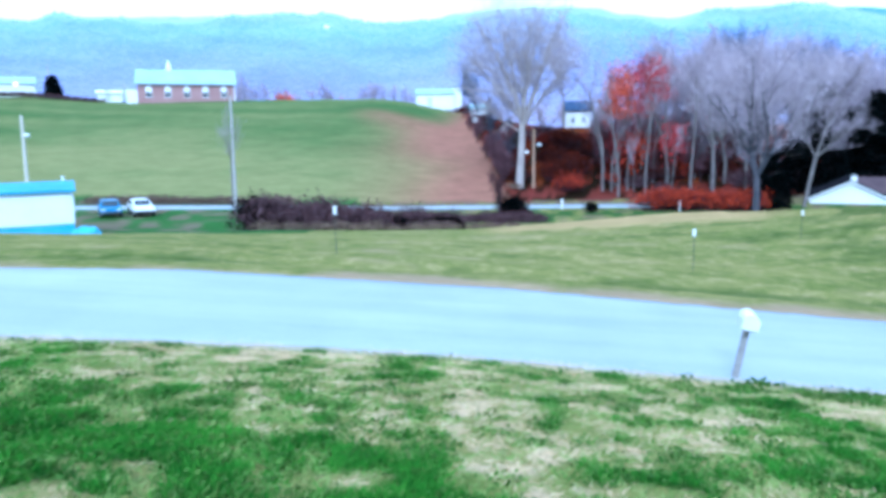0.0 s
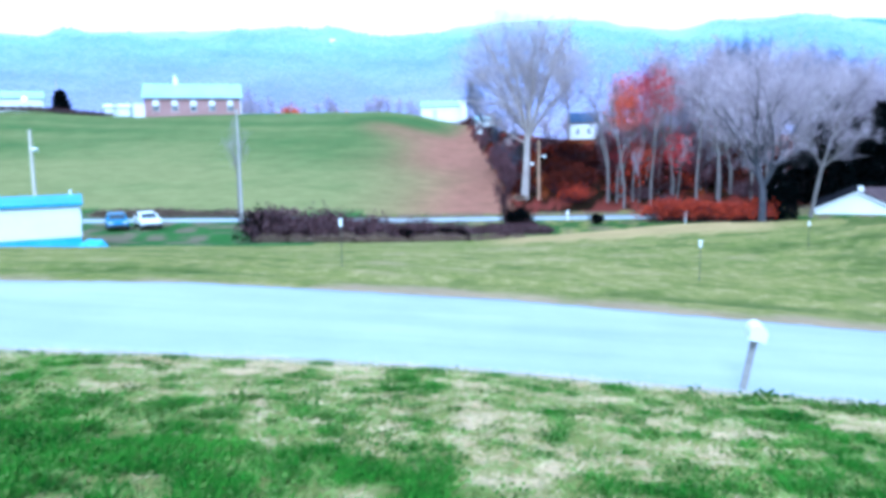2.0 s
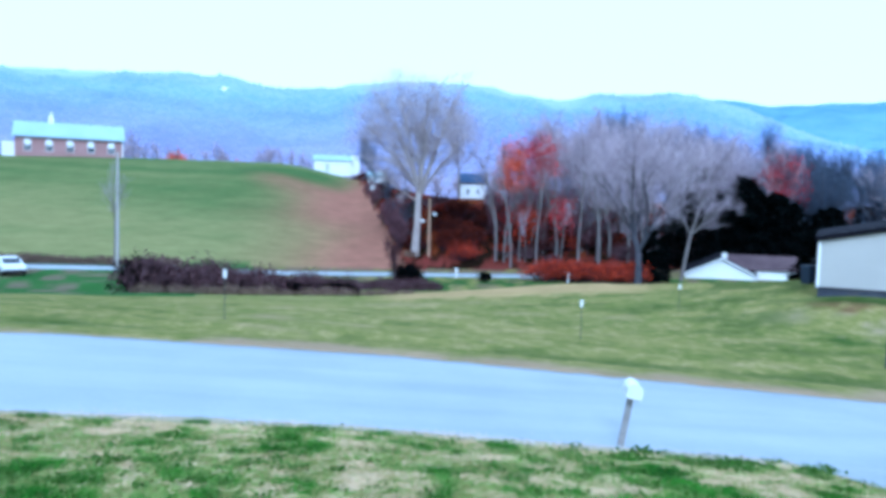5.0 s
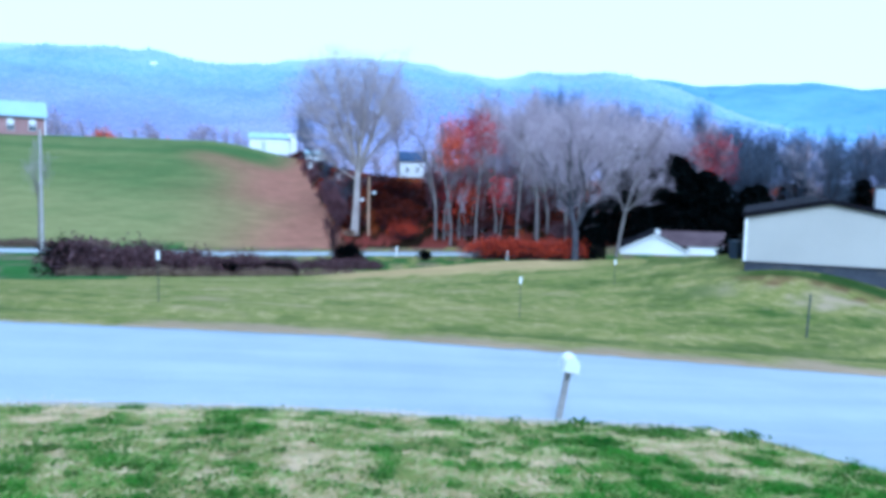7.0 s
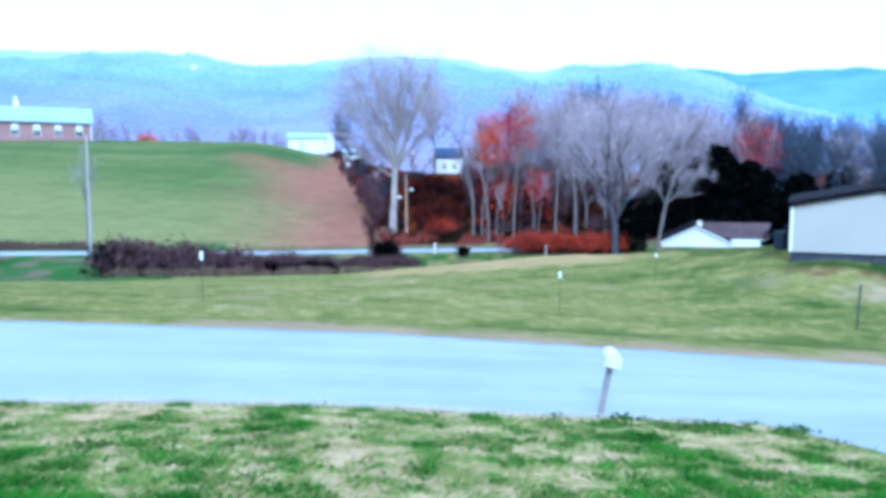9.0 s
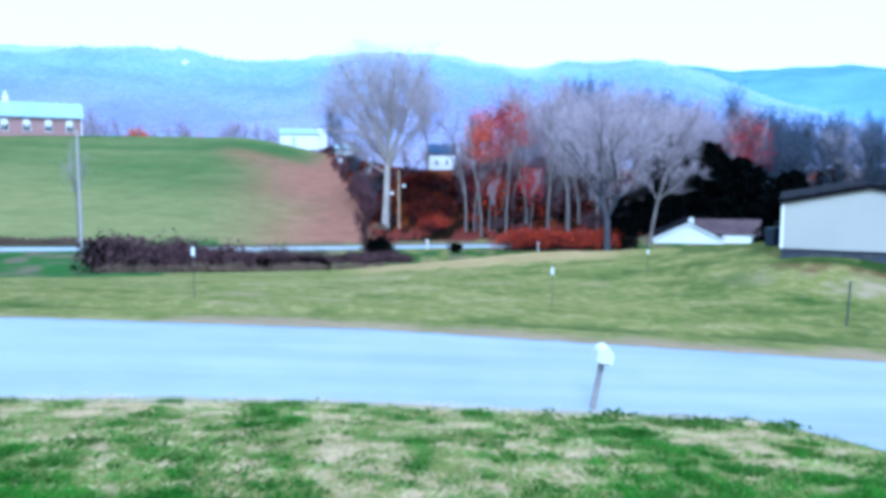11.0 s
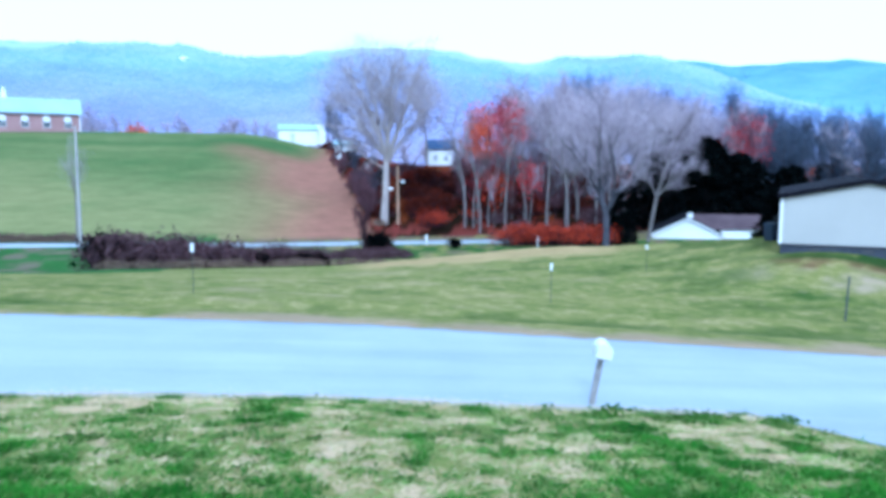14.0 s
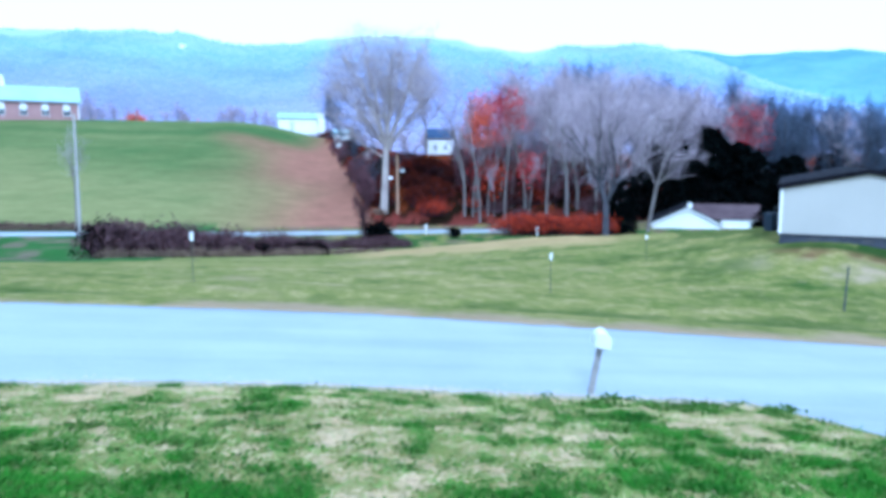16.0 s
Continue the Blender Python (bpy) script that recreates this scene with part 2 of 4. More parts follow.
def valley_z(x):
    return -3.65 + 0.03 * max(0.0, min(-x, 60.0) - 5.0) + 0.012 * max(0.0, min(x, 60.0) - 20.0)


def plateau_z(x):
    return mixf(10.9, 4.6, step(-14.0, 19.0, x)) + 0.6 * step(30, 60, x) + 1.4 * step(-62, -80, x)


def height(x, y):
    """The ground: bank, lane, lawn, hollow with the valley road, hill field, wooded bank."""
    e = near_edge(x)
    if y < e:
        z = lane_z(x) + 0.17 * (e - max(y, 0.0))
        return z + 0.05 * noise.noise((x * 0.8, y * 0.8, 3.0)) * step(e, e - 2.0, y) * step(9.0, 7.0, x)
    e = far_edge(x)
    if y < e:
        return lane_z(x)
    yc = crest_y(x)
    if y < yc:
        s = (y - e) / (yc - e)
        z = mixf(lane_z(x), crest_z(x), s ** 1.25)
        z += 1.25 * math.exp(-((x - 25.5) / 6.5) ** 2 - ((y - 31.0) / 6.5) ** 2) - 0.65 * math.exp(-((x - 28.0) / 4.5) ** 2 - ((y - 25.5) / 3.2) ** 2)
        return z + 0.10 * noise.noise((x * 0.15, y * 0.25, 0.0)) * step(e, e + 6, y) * step(yc, yc - 6, y) - 0.12 * math.exp(-((y - e - 3.0) / 0.9) ** 2)
    v = valley_z(x)
    if y < 60.0:
        pad = 1.25 * math.exp(-((x - 25.5) / 6.5) ** 2 - (15.0 / 6.5) ** 2)
        return mixf(crest_z(x) + pad, v - 0.3 * math.exp(-((y - 58) / 3) ** 2), step(yc - 1.0, yc + 13.0, y) ** 0.9)
    if y < 80.0:
        return v
    right = step(3.0, 13.0, x - (y - 84) * -0.09)
    run = mixf(62.0, 26.0, right)
    start = mixf(80.0, 83.0, right)
    if x > 28.0:
        run += 1.2 * min(x - 28.0, 40.0)
    t = min(1.0, (y - start) / run) if y > start else 0.0
    z = mixf(v, plateau_z(x), t * (1.35 - 0.35 * t) if t < 1 else 1.0)
    return z + 0.25 * noise.noise((x * 0.04, y * 0.06, 5.0))


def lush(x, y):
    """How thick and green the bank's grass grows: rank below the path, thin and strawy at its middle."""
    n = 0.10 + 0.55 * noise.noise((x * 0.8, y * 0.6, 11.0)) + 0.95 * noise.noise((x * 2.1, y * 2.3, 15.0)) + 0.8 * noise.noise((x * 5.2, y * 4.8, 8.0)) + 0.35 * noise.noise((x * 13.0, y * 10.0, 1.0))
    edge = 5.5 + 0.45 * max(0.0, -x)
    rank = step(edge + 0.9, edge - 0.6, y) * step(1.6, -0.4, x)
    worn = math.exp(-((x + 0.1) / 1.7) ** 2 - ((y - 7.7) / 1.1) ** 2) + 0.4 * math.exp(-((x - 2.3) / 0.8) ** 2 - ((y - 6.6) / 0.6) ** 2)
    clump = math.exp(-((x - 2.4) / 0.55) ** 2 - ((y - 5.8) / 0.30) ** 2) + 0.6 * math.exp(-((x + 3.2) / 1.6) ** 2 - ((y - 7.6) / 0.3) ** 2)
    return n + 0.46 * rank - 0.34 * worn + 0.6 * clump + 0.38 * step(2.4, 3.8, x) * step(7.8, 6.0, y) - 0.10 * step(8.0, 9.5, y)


def soil_at(x, y):
    """The colour that grass, straw or soil gives the ground at a place, and how much of it shows."""
    n = noise.noise((x * 0.09, y * 0.07, 1.0))
    n2 = noise.noise((x * 0.5, y * 0.4, 7.0))
    edge_x = 8.0 - (y - 84) * 0.085
    if 80 < y < 175 and x < edge_x - 0.8:      # the hill field, with ploughed red soil at its lower corner
        w = step(22.0, 4.0, edge_x - x + 5 * n) * step(134, 118, y + 10 * n)
        low = step(112, 84, y)
        streak = noise.noise((x * 0.035, y * 0.22, 6.0)) + 0.4 * noise.noise((x * 0.12, y * 0.6, 2.0))
        rank = math.exp(-((x + 6) / 9.0) ** 2 - ((y - 126) / 9.0) ** 2)
        k = min(1.0, max(0.0, 0.35 + 0.75 * low + 0.55 * streak - 0.8 * rank))
        grass = [mixf(p, q, k) for p, q in zip((0.058, 0.124, 0.036), (0.215, 0.222, 0.090))]
        return tuple(mixf(p, q, w) for p, q in zip(grass, (0.31, 0.135, 0.105))), 0.86
    if y > 80:                  # fallen leaves on the wooded bank, near black in random patches
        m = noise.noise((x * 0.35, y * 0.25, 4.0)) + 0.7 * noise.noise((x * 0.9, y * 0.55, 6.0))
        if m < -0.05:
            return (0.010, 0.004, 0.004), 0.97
        k = step(0.0, 0.6, noise.noise((x * 0.2, y * 0.2, 9.0)) + 0.1)
        low = step(88.0, 83.0, y)
        red = [mixf(p, q, k) for p, q in zip((0.085, 0.007, 0.008), (0.15, 0.030, 0.006))]
        return tuple(mixf(p, q, low) for p, q in zip(red, (0.15, 0.030, 0.028))), 0.96
    if 60 < y <= 80 and x >= -9:                # roadside strips along the valley road
        return ((0.030, 0.095, 0.020) if y < 71 and n2 < 0.15 else (0.17, 0.12, 0.09)), 0.85 * step(0.0, 0.2, abs(n2 - 0.15))
    a, b = near_edge(x), far_edge(x)
    if y > crest_y(x) - 0.5 and x < -9:                      # rich meadow round the mobile home, with bare parking earth
        k = step(-0.05, 0.25, n2 + 0.3 * n) * step(-12.0, -22.0, x)
        return tuple(mixf(p, q, k) for p, q in zip((0.034, 0.115, 0.026), (0.15, 0.125, 0.09))), 0.9
    if b - 0.5 < y < b + 2.4:                   # verge beyond the lane
        return (0.36, 0.26, 0.17), step(2.0, 0.2, y - b + 1.2 * n2 + 0.6 * noise.noise((x * 2.2, y * 2.2, 5.0)) + 0.9 * step(0.0, -8.0, x)) * 0.85
    if a - 0.9 < y < b:
        return (0.46, 0.40, 0.30), step(-0.8, -0.2, y - a + 0.5 * n2) * 0.85
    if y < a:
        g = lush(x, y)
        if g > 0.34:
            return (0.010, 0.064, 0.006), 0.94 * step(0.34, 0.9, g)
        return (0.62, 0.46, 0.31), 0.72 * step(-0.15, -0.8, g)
    if 36 < y < 48 and 1 < x < 22 and step(37, 44, y) > 0.30 - 0.8 * n2:
        return (0.50, 0.33, 0.17), 0.62 * step(37, 43, y) * step(1, 5, x) * step(22, 17, x)
    s, d = (x - 22.25) * 0.809 - (y - 30.9) * 0.588, (22.25 - x) * 0.588 + (30.9 - y) * 0.809
    n3 = 0.6 * noise.noise((x * 0.2, y * 0.5, 9.0)) + 0.45 * noise.noise((x * 0.6, y * 1.3, 3.0)) + 0.35 * noise.noise((x * 1.8, y * 3.0, 6.0))
    d += 1.1 * noise.noise((x * 0.5, y * 0.5, 12.0)) * step(0.5, 2.0, d) + 0.6 * noise.noise((x * 1.3, y * 1.6, 2.0)) * step(0.5, 2.0, d)
    ditch = math.exp(-((y - b - 3.0 + 0.4 * n2) / 0.6) ** 2) * step(-0.3, 0.2, noise.noise((x * 0.22, 0.0, 4.0)) + 0.02 * x)
    g = n3 + 0.7 * ditch + 0.026 * max(0.0, x - 5.0) + 0.02 * max(0.0, min(12.0, -x - 1.0))
    if g > 0.05:
        lawn = (0.056, 0.094, 0.020), 0.72 * step(0.05, 0.8, g)
    else:
        lawn = (0.38, 0.285, 0.16), 0.62 * step(0.05, -0.6, g)
    if not (-2.5 < s < 14 and 0 < d < 8.5):
        return lawn
    if d < 1.3:                                 # before the cream building: dark green foot, leaf litter, worn earth
        front = (0.020, 0.060, 0.012), 0.9
    elif d < 2.4:
        front = (0.15, 0.082, 0.045), 0.8 * step(-0.3, 0.45, n3 + 0.1) * step(1.3, 1.6, d) * step(2.4, 2.0, d)
    elif d < 5.2:
        front = (0.42, 0.32, 0.22), 0.8 * step(-0.1, 0.45, n3) * step(2.4, 3.0, d) * step(5.2, 4.2, d)
    else:
        front = (0.040, 0.092, 0.014), 0.85 * step(-0.4, 0.3, n3) * step(5.2, 6.0, d) * step(8.5, 7.2, d)
    fade = step(-2.5, 1.5, s)
    return tuple(mixf(p, q, fade) for p, q in zip(lawn[0], front[0])), mixf(lawn[1], front[1], fade)


def mesh_of(name, verts, faces, material, smooth=True):
    me = bpy.data.meshes.new(name)
    me.from_pydata(verts, [], faces)
    me.materials.append(material)
    if smooth:
        me.polygons.foreach_set("use_smooth", [True] * len(me.polygons))
    me.update()
    return me


def fan_angles():
    a, out = -180.0, []
    while a < 180.0:
        out.append(a)
        a += 0.3 if -40 <= a <= 50 else 1.25
    return out


def build_ground():
    angs = fan_angles()
    radii = [0.15 * k for k in range(1, 11)]
    while radii[-1] < 250:
        radii.append(radii[-1] * 1.02 + 0.02)
    verts, soil, bare = [(0, 0, height(0, 0))], [(0.2, 0.2, 0.1, 1)], [(0, 0, 0, 1)]
    for r in radii:
        for a in angs:
            x, y = r * math.sin(radians(a)), r * math.cos(radians(a))
            verts.append((x, y, height(x, y)))
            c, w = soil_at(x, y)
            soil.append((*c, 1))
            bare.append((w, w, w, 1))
    n, faces = len(angs), []
    for k in range(n):
        faces.append((0, 1 + (k + 1) % n, 1 + k))
    for i in range(len(radii) - 1):
        for k in range(n):
            p, q = 1 + i * n + k, 1 + i * n + (k + 1) % n
            faces.append((p, q, q + n, p + n))
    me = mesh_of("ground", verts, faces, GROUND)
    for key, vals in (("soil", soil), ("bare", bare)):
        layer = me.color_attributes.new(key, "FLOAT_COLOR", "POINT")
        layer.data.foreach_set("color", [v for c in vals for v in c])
    tagged(new("ground", me), "rolling green grass with straw patches and red soil", "ground", kind="structure")


def strip(name, xs, rows_of, material, label, category="road"):
    verts, faces = [], []
    for x in xs:
        verts += rows_of(x)
    m = len(verts) // len(xs)
    for i in range(len(xs) - 1):
        for j in range(m - 1):
            p = i * m + j
            faces.append((p, p + m, p + m + 1, p + 1))
    return tagged(new(name, mesh_of(name, verts, faces, material)), label, category, kind="structure")


def lane_rows(x):
    rag = 0.10 * noise.noise((x * 1.7, 0, 0)) + 0.05 * noise.noise((x * 6, 0, 0))
    a = near_edge(x) + rag
    b = far_edge(x) + 0.10 * noise.noise((x * 1.7, 9, 0)) + 0.05 * noise.noise((x * 6, 9, 0))
    mouth = a - driveway(x)
    out = [(x, mouth - 0.03, max(lane_z(x), height(x, mouth)) - 0.12)]
    for k in range(10):
        y = mixf(mouth, a, k / 10)
        out.append((x, y, max(lane_z(x), height(x, y)) + 0.02))
    for k in range(17):
        t = k / 16
        y = mixf(a, b, t)
        out.append((x, y, max(lane_z(x), height(x, y)) + 0.02 + 0.03 * math.sin(math.pi * t)))
    out.append((x, b + 0.03, lane_z(x) - 0.12))
    return out


def valley_road_rows(x):
    y0 = 73.5 - 0.0035 * x * x * (1 if x < 0 else 0.4)
    return [(x, y0 - 1.6, height(x, y0 - 1.6) - 0.1), (x, y0 - 1.55, height(x, y0 - 1.6) + 0.06), (x, y0, height(x, y0) + 0.09),
            (x, y0 + 1.95, height(x, y0 + 2.0) + 0.06), (x, y0 + 2.0, height(x, y0 + 2.0) - 0.1)]


build_ground()
strip("road_lane", [-45 + 0.1 * k for k in range(780)], lane_rows, ASPHALT, "pale worn asphalt country lane with ragged edges")
strip("road_valley", [-70 + 1.0 * k for k in range(101)], valley_road_rows, ASPHALT, "distant grey asphalt valley road")

# distant ridge: bearing and elevation of its skyline, degrees
RIDGE = [(-60, 7.0), (-42, 7.6), (-30, 7.75), (-25, 8.2), (-20, 8.4), (-16, 8.6), (-12.4, 8.9), (-9.4, 8.8), (-5.5, 8.25), (-1.4, 8.4), (1.2, 8.9), (5.1, 9.25),
         (9.0, 9.2), (11.6, 8.95), (13.8, 8.4), (17.3, 8.0), (20.3, 8.4), (24.5, 8.4), (28.6, 7.8), (33.3, 7.3), (36.2, 7.4), (39.7, 7.3), (43, 6.8), (60, 6.5)]


def ridge_el(a):
    if a <= RIDGE[0][0] or a >= RIDGE[-1][0]:
        return 6.8
    for (a0, e0), (a1, e1) in zip(RIDGE, RIDGE[1:]):
        if a0 <= a <= a1:
            return mixf(e0, e1, step(a0, a1, a)) + 0.15


def front_el(a):
    """The nearer hill: it falls away where the farther ridge shows behind it."""
    fall = step(27.0, 43.0, a) if a > 0 else 0.0
    return mixf(ridge_el(a), 3.3, fall)


def hill_sheet(name, label, radii, top, elevation, foot):
    """A ring of hills round the place, rising to a skyline at the distance top."""
    angs = [a * 0.5 for a in range(-360, 360)]
    verts, faces = [], []
    for r in radii:
        for a in angs:
            x, y = r * math.sin(radians(a)), r * math.cos(radians(a))
            fold = 0.12 * noise.noise((a * 0.09, r * 0.004, 2.0)) + 0.07 * noise.noise((a * 0.35, r * 0.012, 4.0))
            g = step(foot, top, r) ** 0.62 * (1 + (fold if r < top * 0.91 else 0))
            if r > top:
                g = 1.0 - (r - top) / top
            z = EYE[2] + r * math.tan(radians(elevation(a))) * g - 14 * step(300, 215, r)
            z += (0.8 + r * 0.002) * noise.noise((x * 0.03, y * 0.03, 1.0))
            verts.append((x, y, z))
    n = len(angs)
    for i in range(len(radii) - 1):
        for k in range(n):
            p, q = i * n + k, i * n + (k + 1) % n
            faces.append((p, q, q + n, p + n))
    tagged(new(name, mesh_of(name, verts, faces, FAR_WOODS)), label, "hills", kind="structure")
    return verts, n


def build_hills():
    slope, n = hill_sheet("backdrop_hills", "hazy blue wooded hills on the skyline", [215 * 1.045 ** k for k in range(45)], 900, front_el, 180)
    hill_sheet("backdrop_ridge", "farther teal ridge behind the nearer hill", [1000 * 1.05 ** k for k in range(16)], 1600, ridge_el, 700)
    verts, faces = [], []
    random.seed(9)     # crowns of the woods that cover the hills
    for _ in range(26000):
        i = int(random.random() ** 0.8 * 30)
        j = random.randrange(230, 490)
        u, w = random.random(), random.random()
        p = Vector(slope[i * n + j]).lerp(Vector(slope[i * n + j + 1]), u).lerp(Vector(slope[(i + 1) * n + j]).lerp(Vector(slope[(i + 1) * n + j + 1]), u), w)
        s = random.uniform(1.2, 2.6) * (0.6 + i * 0.014)
        p.z += s * 0.4
        k = len(verts)
        verts += [tuple(p + Vector(q) * s) for q in ((1, 0.3, 0), (-0.4, 1, 0.1), (-1, -0.2, 0), (0.2, -1, 0.1), (0.1, 0, random.uniform(0.5, 0.8)), (0, 0, -1.2))]
        for a in range(4):
            b = (a + 1) % 4
            faces += [(k + a, k + b, k + 4), (k + b, k + a, k + 5)]
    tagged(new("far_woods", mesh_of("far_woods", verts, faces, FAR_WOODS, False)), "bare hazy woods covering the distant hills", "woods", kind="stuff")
    j = 342      # a place high on the slope, for a lone house
    return min((Vector(slope[i * n + j]) for i in range(34)), key=lambda p: abs(math.atan2(p.z - EYE[2], p.xy.length) - radians(7.9)))


LONE_PLACE = build_hills()

# ---- building blocks ----
def thing(name, m, label, category, group=""):
    ob = new(name)
    ob.matrix_basis = m
    return tagged(ob, label, category, group)


def part(name, bm, material, parent, label=""):
    if isinstance(bm, bpy.types.Mesh):
        me = bm
    else:
        me = bpy.data.meshes.new(name)
        bm.to_mesh(me)
        bm.free()
    if not me.materials:
        me.materials.append(material)
    ob = new(name, me)
    ob.parent = parent
    return tagged(ob, label)


def box(x0, y0, z0, x1, y1, z1, bevel=0.0, bm=None):
    bm = bm or bmesh.new()
    m = Matrix.LocRotScale(((x0 + x1) / 2, (y0 + y1) / 2, (z0 + z1) / 2), None, (x1 - x0, y1 - y0, z1 - z0))
    vs = bmesh.ops.create_cube(bm, size=1, matrix=m)["verts"]
    if bevel:
        es = list({e for v in vs for e in v.link_edges})
        bmesh.ops.bevel(bm, geom=es, offset=bevel, segments=2, affect="EDGES")
    return bm


def prism(outline, y0, y1, bm=None):
    """A solid with an outline in x and z, from y0 to y1."""
    bm = bm or bmesh.new()
    a = [bm.verts.new((x, y0, z)) for x, z in outline]
    b = [bm.verts.new((x, y1, z)) for x, z in outline]
    bm.faces.new(a)
    bm.faces.new(b[::-1])
    for i in range(len(a)):
        j = (i + 1) % len(a)
        bm.faces.new((a[i], b[i], b[j], a[j]))
    bmesh.ops.recalc_face_normals(bm, faces=bm.faces)
    return bm


def rod(p, q, r0, r1, sides=10, bm=None):
    bm = bm or bmesh.new()
    d = Vector(q) - Vector(p)
    m = Matrix.Translation((Vector(p) + Vector(q)) / 2) @ d.to_track_quat("Z", "Y").to_matrix().to_4x4()
    bmesh.ops.create_cone(bm, cap_ends=True, segments=sides, radius1=r0, radius2=r1, depth=d.length, matrix=m)
    return bm


def ball(c, r, squash=1.0, bm=None, sub=2):
    bm = bm or bmesh.new()
    bmesh.ops.create_icosphere(bm, subdivisions=sub, radius=r, matrix=Matrix.Translation(c) @ Matrix.Diagonal((1, 1, squash, 1)))
    return bm


class Tubes:
    """Gathers tapered branch tubes and thin twigs for one mesh."""

    def __init__(self):
        self.v, self.f = [], []

    def tube(self, p, q, r0, r1, sides=5):
        d = (q - p).normalized()
        u = d.orthogonal().normalized()
        w = d.cross(u)
        k = len(self.v)
        for c, r in ((p, r0), (q, r1)):
            for i in range(sides):
                a = 2 * math.pi * i / sides
                self.v.append(c + (u * math.cos(a) + w * math.sin(a)) * r)
        for i in range(sides):
            j = (i + 1) % sides
            self.f.append((k + i, k + j, k + sides + j, k + sides + i))

    def twig(self, p, q, w):
        d = (q - p)
        u = d.cross(Vector((random.uniform(-1, 1), random.uniform(-1, 1), random.uniform(-1, 1)))).normalized() * w
        k = len(self.v)
        self.v += [p - u, p + u, q]
        self.f.append((k, k + 1, k + 2))

    def leaf(self, p, s):
        n = Vector((random.gauss(0, 1), random.gauss(0, 1), random.gauss(0, 1))).normalized()
        u = n.orthogonal().normalized() * s
        w = n.cross(u) * 0.7
        k = len(self.v)
        self.v += [p - u, p + w, p + u, p - w]
        self.f.append((k, k + 1, k + 2, k + 3))

    def mesh(self, name, material, smooth=False):
        return mesh_of(name, [tuple(v) for v in self.v], self.f, material, smooth)


def bent(d, spread, up=0.0):
    v = d + Vector((random.gauss(0, spread), random.gauss(0, spread), random.gauss(0, spread * 0.6) + up))
    return v.normalized()


def grow(wood, fine, p, d, length, r, level, opts, tips):
    """One branch in bent pieces, with side branches and twigs."""
    n = 4 if level < 2 else 3
    for i in range(n):
        q = p + d * (length / n)
        r1 = r * (0.82 if level else 0.88)
        if level < 3:
            wood.tube(p, q, r, r1, 7 if level == 0 else 5 if level == 1 else 4)
        else:
            fine.twig(p, q + d * 0.2, max(r, opts["twig"]))
        t = (i + 1) / n
        if level < 3 and (level > 0 or t > opts["clear"]):
            for _ in range(opts["fork"][level]):
                side = bent(d, opts["spread"][level], opts["up"][level])
                grow(wood, fine, q, side, length * opts["ratio"][level] * random.uniform(0.7, 1.15), r1 * 0.6, level + 1, opts, tips)
        if level >= 2:
            for _ in range(opts["twigs"]):
                e = q + bent(d, 0.75, 0.12) * random.uniform(0.5, 1.3) * opts["reach"]
                fine.twig(q, e, opts["twig"] * random.uniform(0.5, 1.0))
                tips.append(e)
        p, r = q, r1
        d = bent(d, 0.10 if level == 0 else 0.16, 0.05)


def tree(name, m, seed, height_m, radius, label, opts=None, bark=None, twigs=None, leaves=None, leaf_n=0, leaf_size=0.16, category="tree", group="", lean=0.0):
    random.seed(seed)
    o = dict(clear=0.3, fork=(3, 2, 2), spread=(0.5, 0.45, 0.5), up=(0.25, 0.12, 0.1), ratio=(0.50, 0.5, 0.5), twigs=5, reach=1.0, twig=0.022)
    o.update(opts or {})
    wood, fine, tips = Tubes(), Tubes(), []
    grow(wood, fine, Vector((0, 0, -0.3)), Vector((lean, 0, 1)).normalized(), height_m * o.get("stem", 0.62), radius, 0, o, tips)
    if "dome" in o:      # fine outer twigs that round the crown off
        mid, rx, rz, n = o["dome"]
        for _ in range(n):
            u = Vector((random.gauss(0, 1), random.gauss(0, 1), random.gauss(0, 1))).normalized()
            if u.z < -0.15 and random.random() < 0.8:
                continue
            rad = random.uniform(0.25, 1.0) ** 0.5 * (0.86 + 0.30 * noise.noise(u * 2.6 + Vector((seed, 0, 0))))
            p = Vector((u.x * rx * rad + o.get("shift", 0.0), u.y * rx * rad, mid + u.z * rz * rad))
            fine.twig(p, p + bent(Vector((u.x, u.y, u.z * 0.6 + 0.7)), 0.6) * random.uniform(0.6, 1.5) * o["reach"], o["twig"] * random.uniform(0.5, 1.0))
    size = height_m / max(t.z for t in tips) if "dome" not in o else 1.0
    for lot in (wood.v, fine.v, tips):
        for v in lot:
            v *= size
    ob = thing(name, m, label, category, group)
    part("trunk", wood.mesh("trunk", bark or BARK, True), bark, ob)
    part("crown", fine.mesh("crown", twigs or TWIGS), twigs, ob)
    if leaves:
        lv = Tubes()
        rx, rz = o.get("leafy", (2.4, 3.0))
        mid = height_m - rz
        spots = []
        for _ in range(85):      # sprays of leaves through the upper crown
            u = Vector((random.gauss(0, 1), random.gauss(0, 1), random.gauss(0, 1))).normalized() * random.random() ** 0.45
            spots.append(Vector((u.x * rx, u.y * rx, mid + u.z * rz)))
        for _ in range(leaf_n):
            s = random.choice(spots)
            lv.leaf(s + Vector((random.gauss(0, 0.5), random.gauss(0, 0.5), random.gauss(0, 0.4))), leaf_size * random.uniform(0.6, 1.3))
        part("foliage", lv.mesh("foliage", leaves), leaves, ob)
    return ob


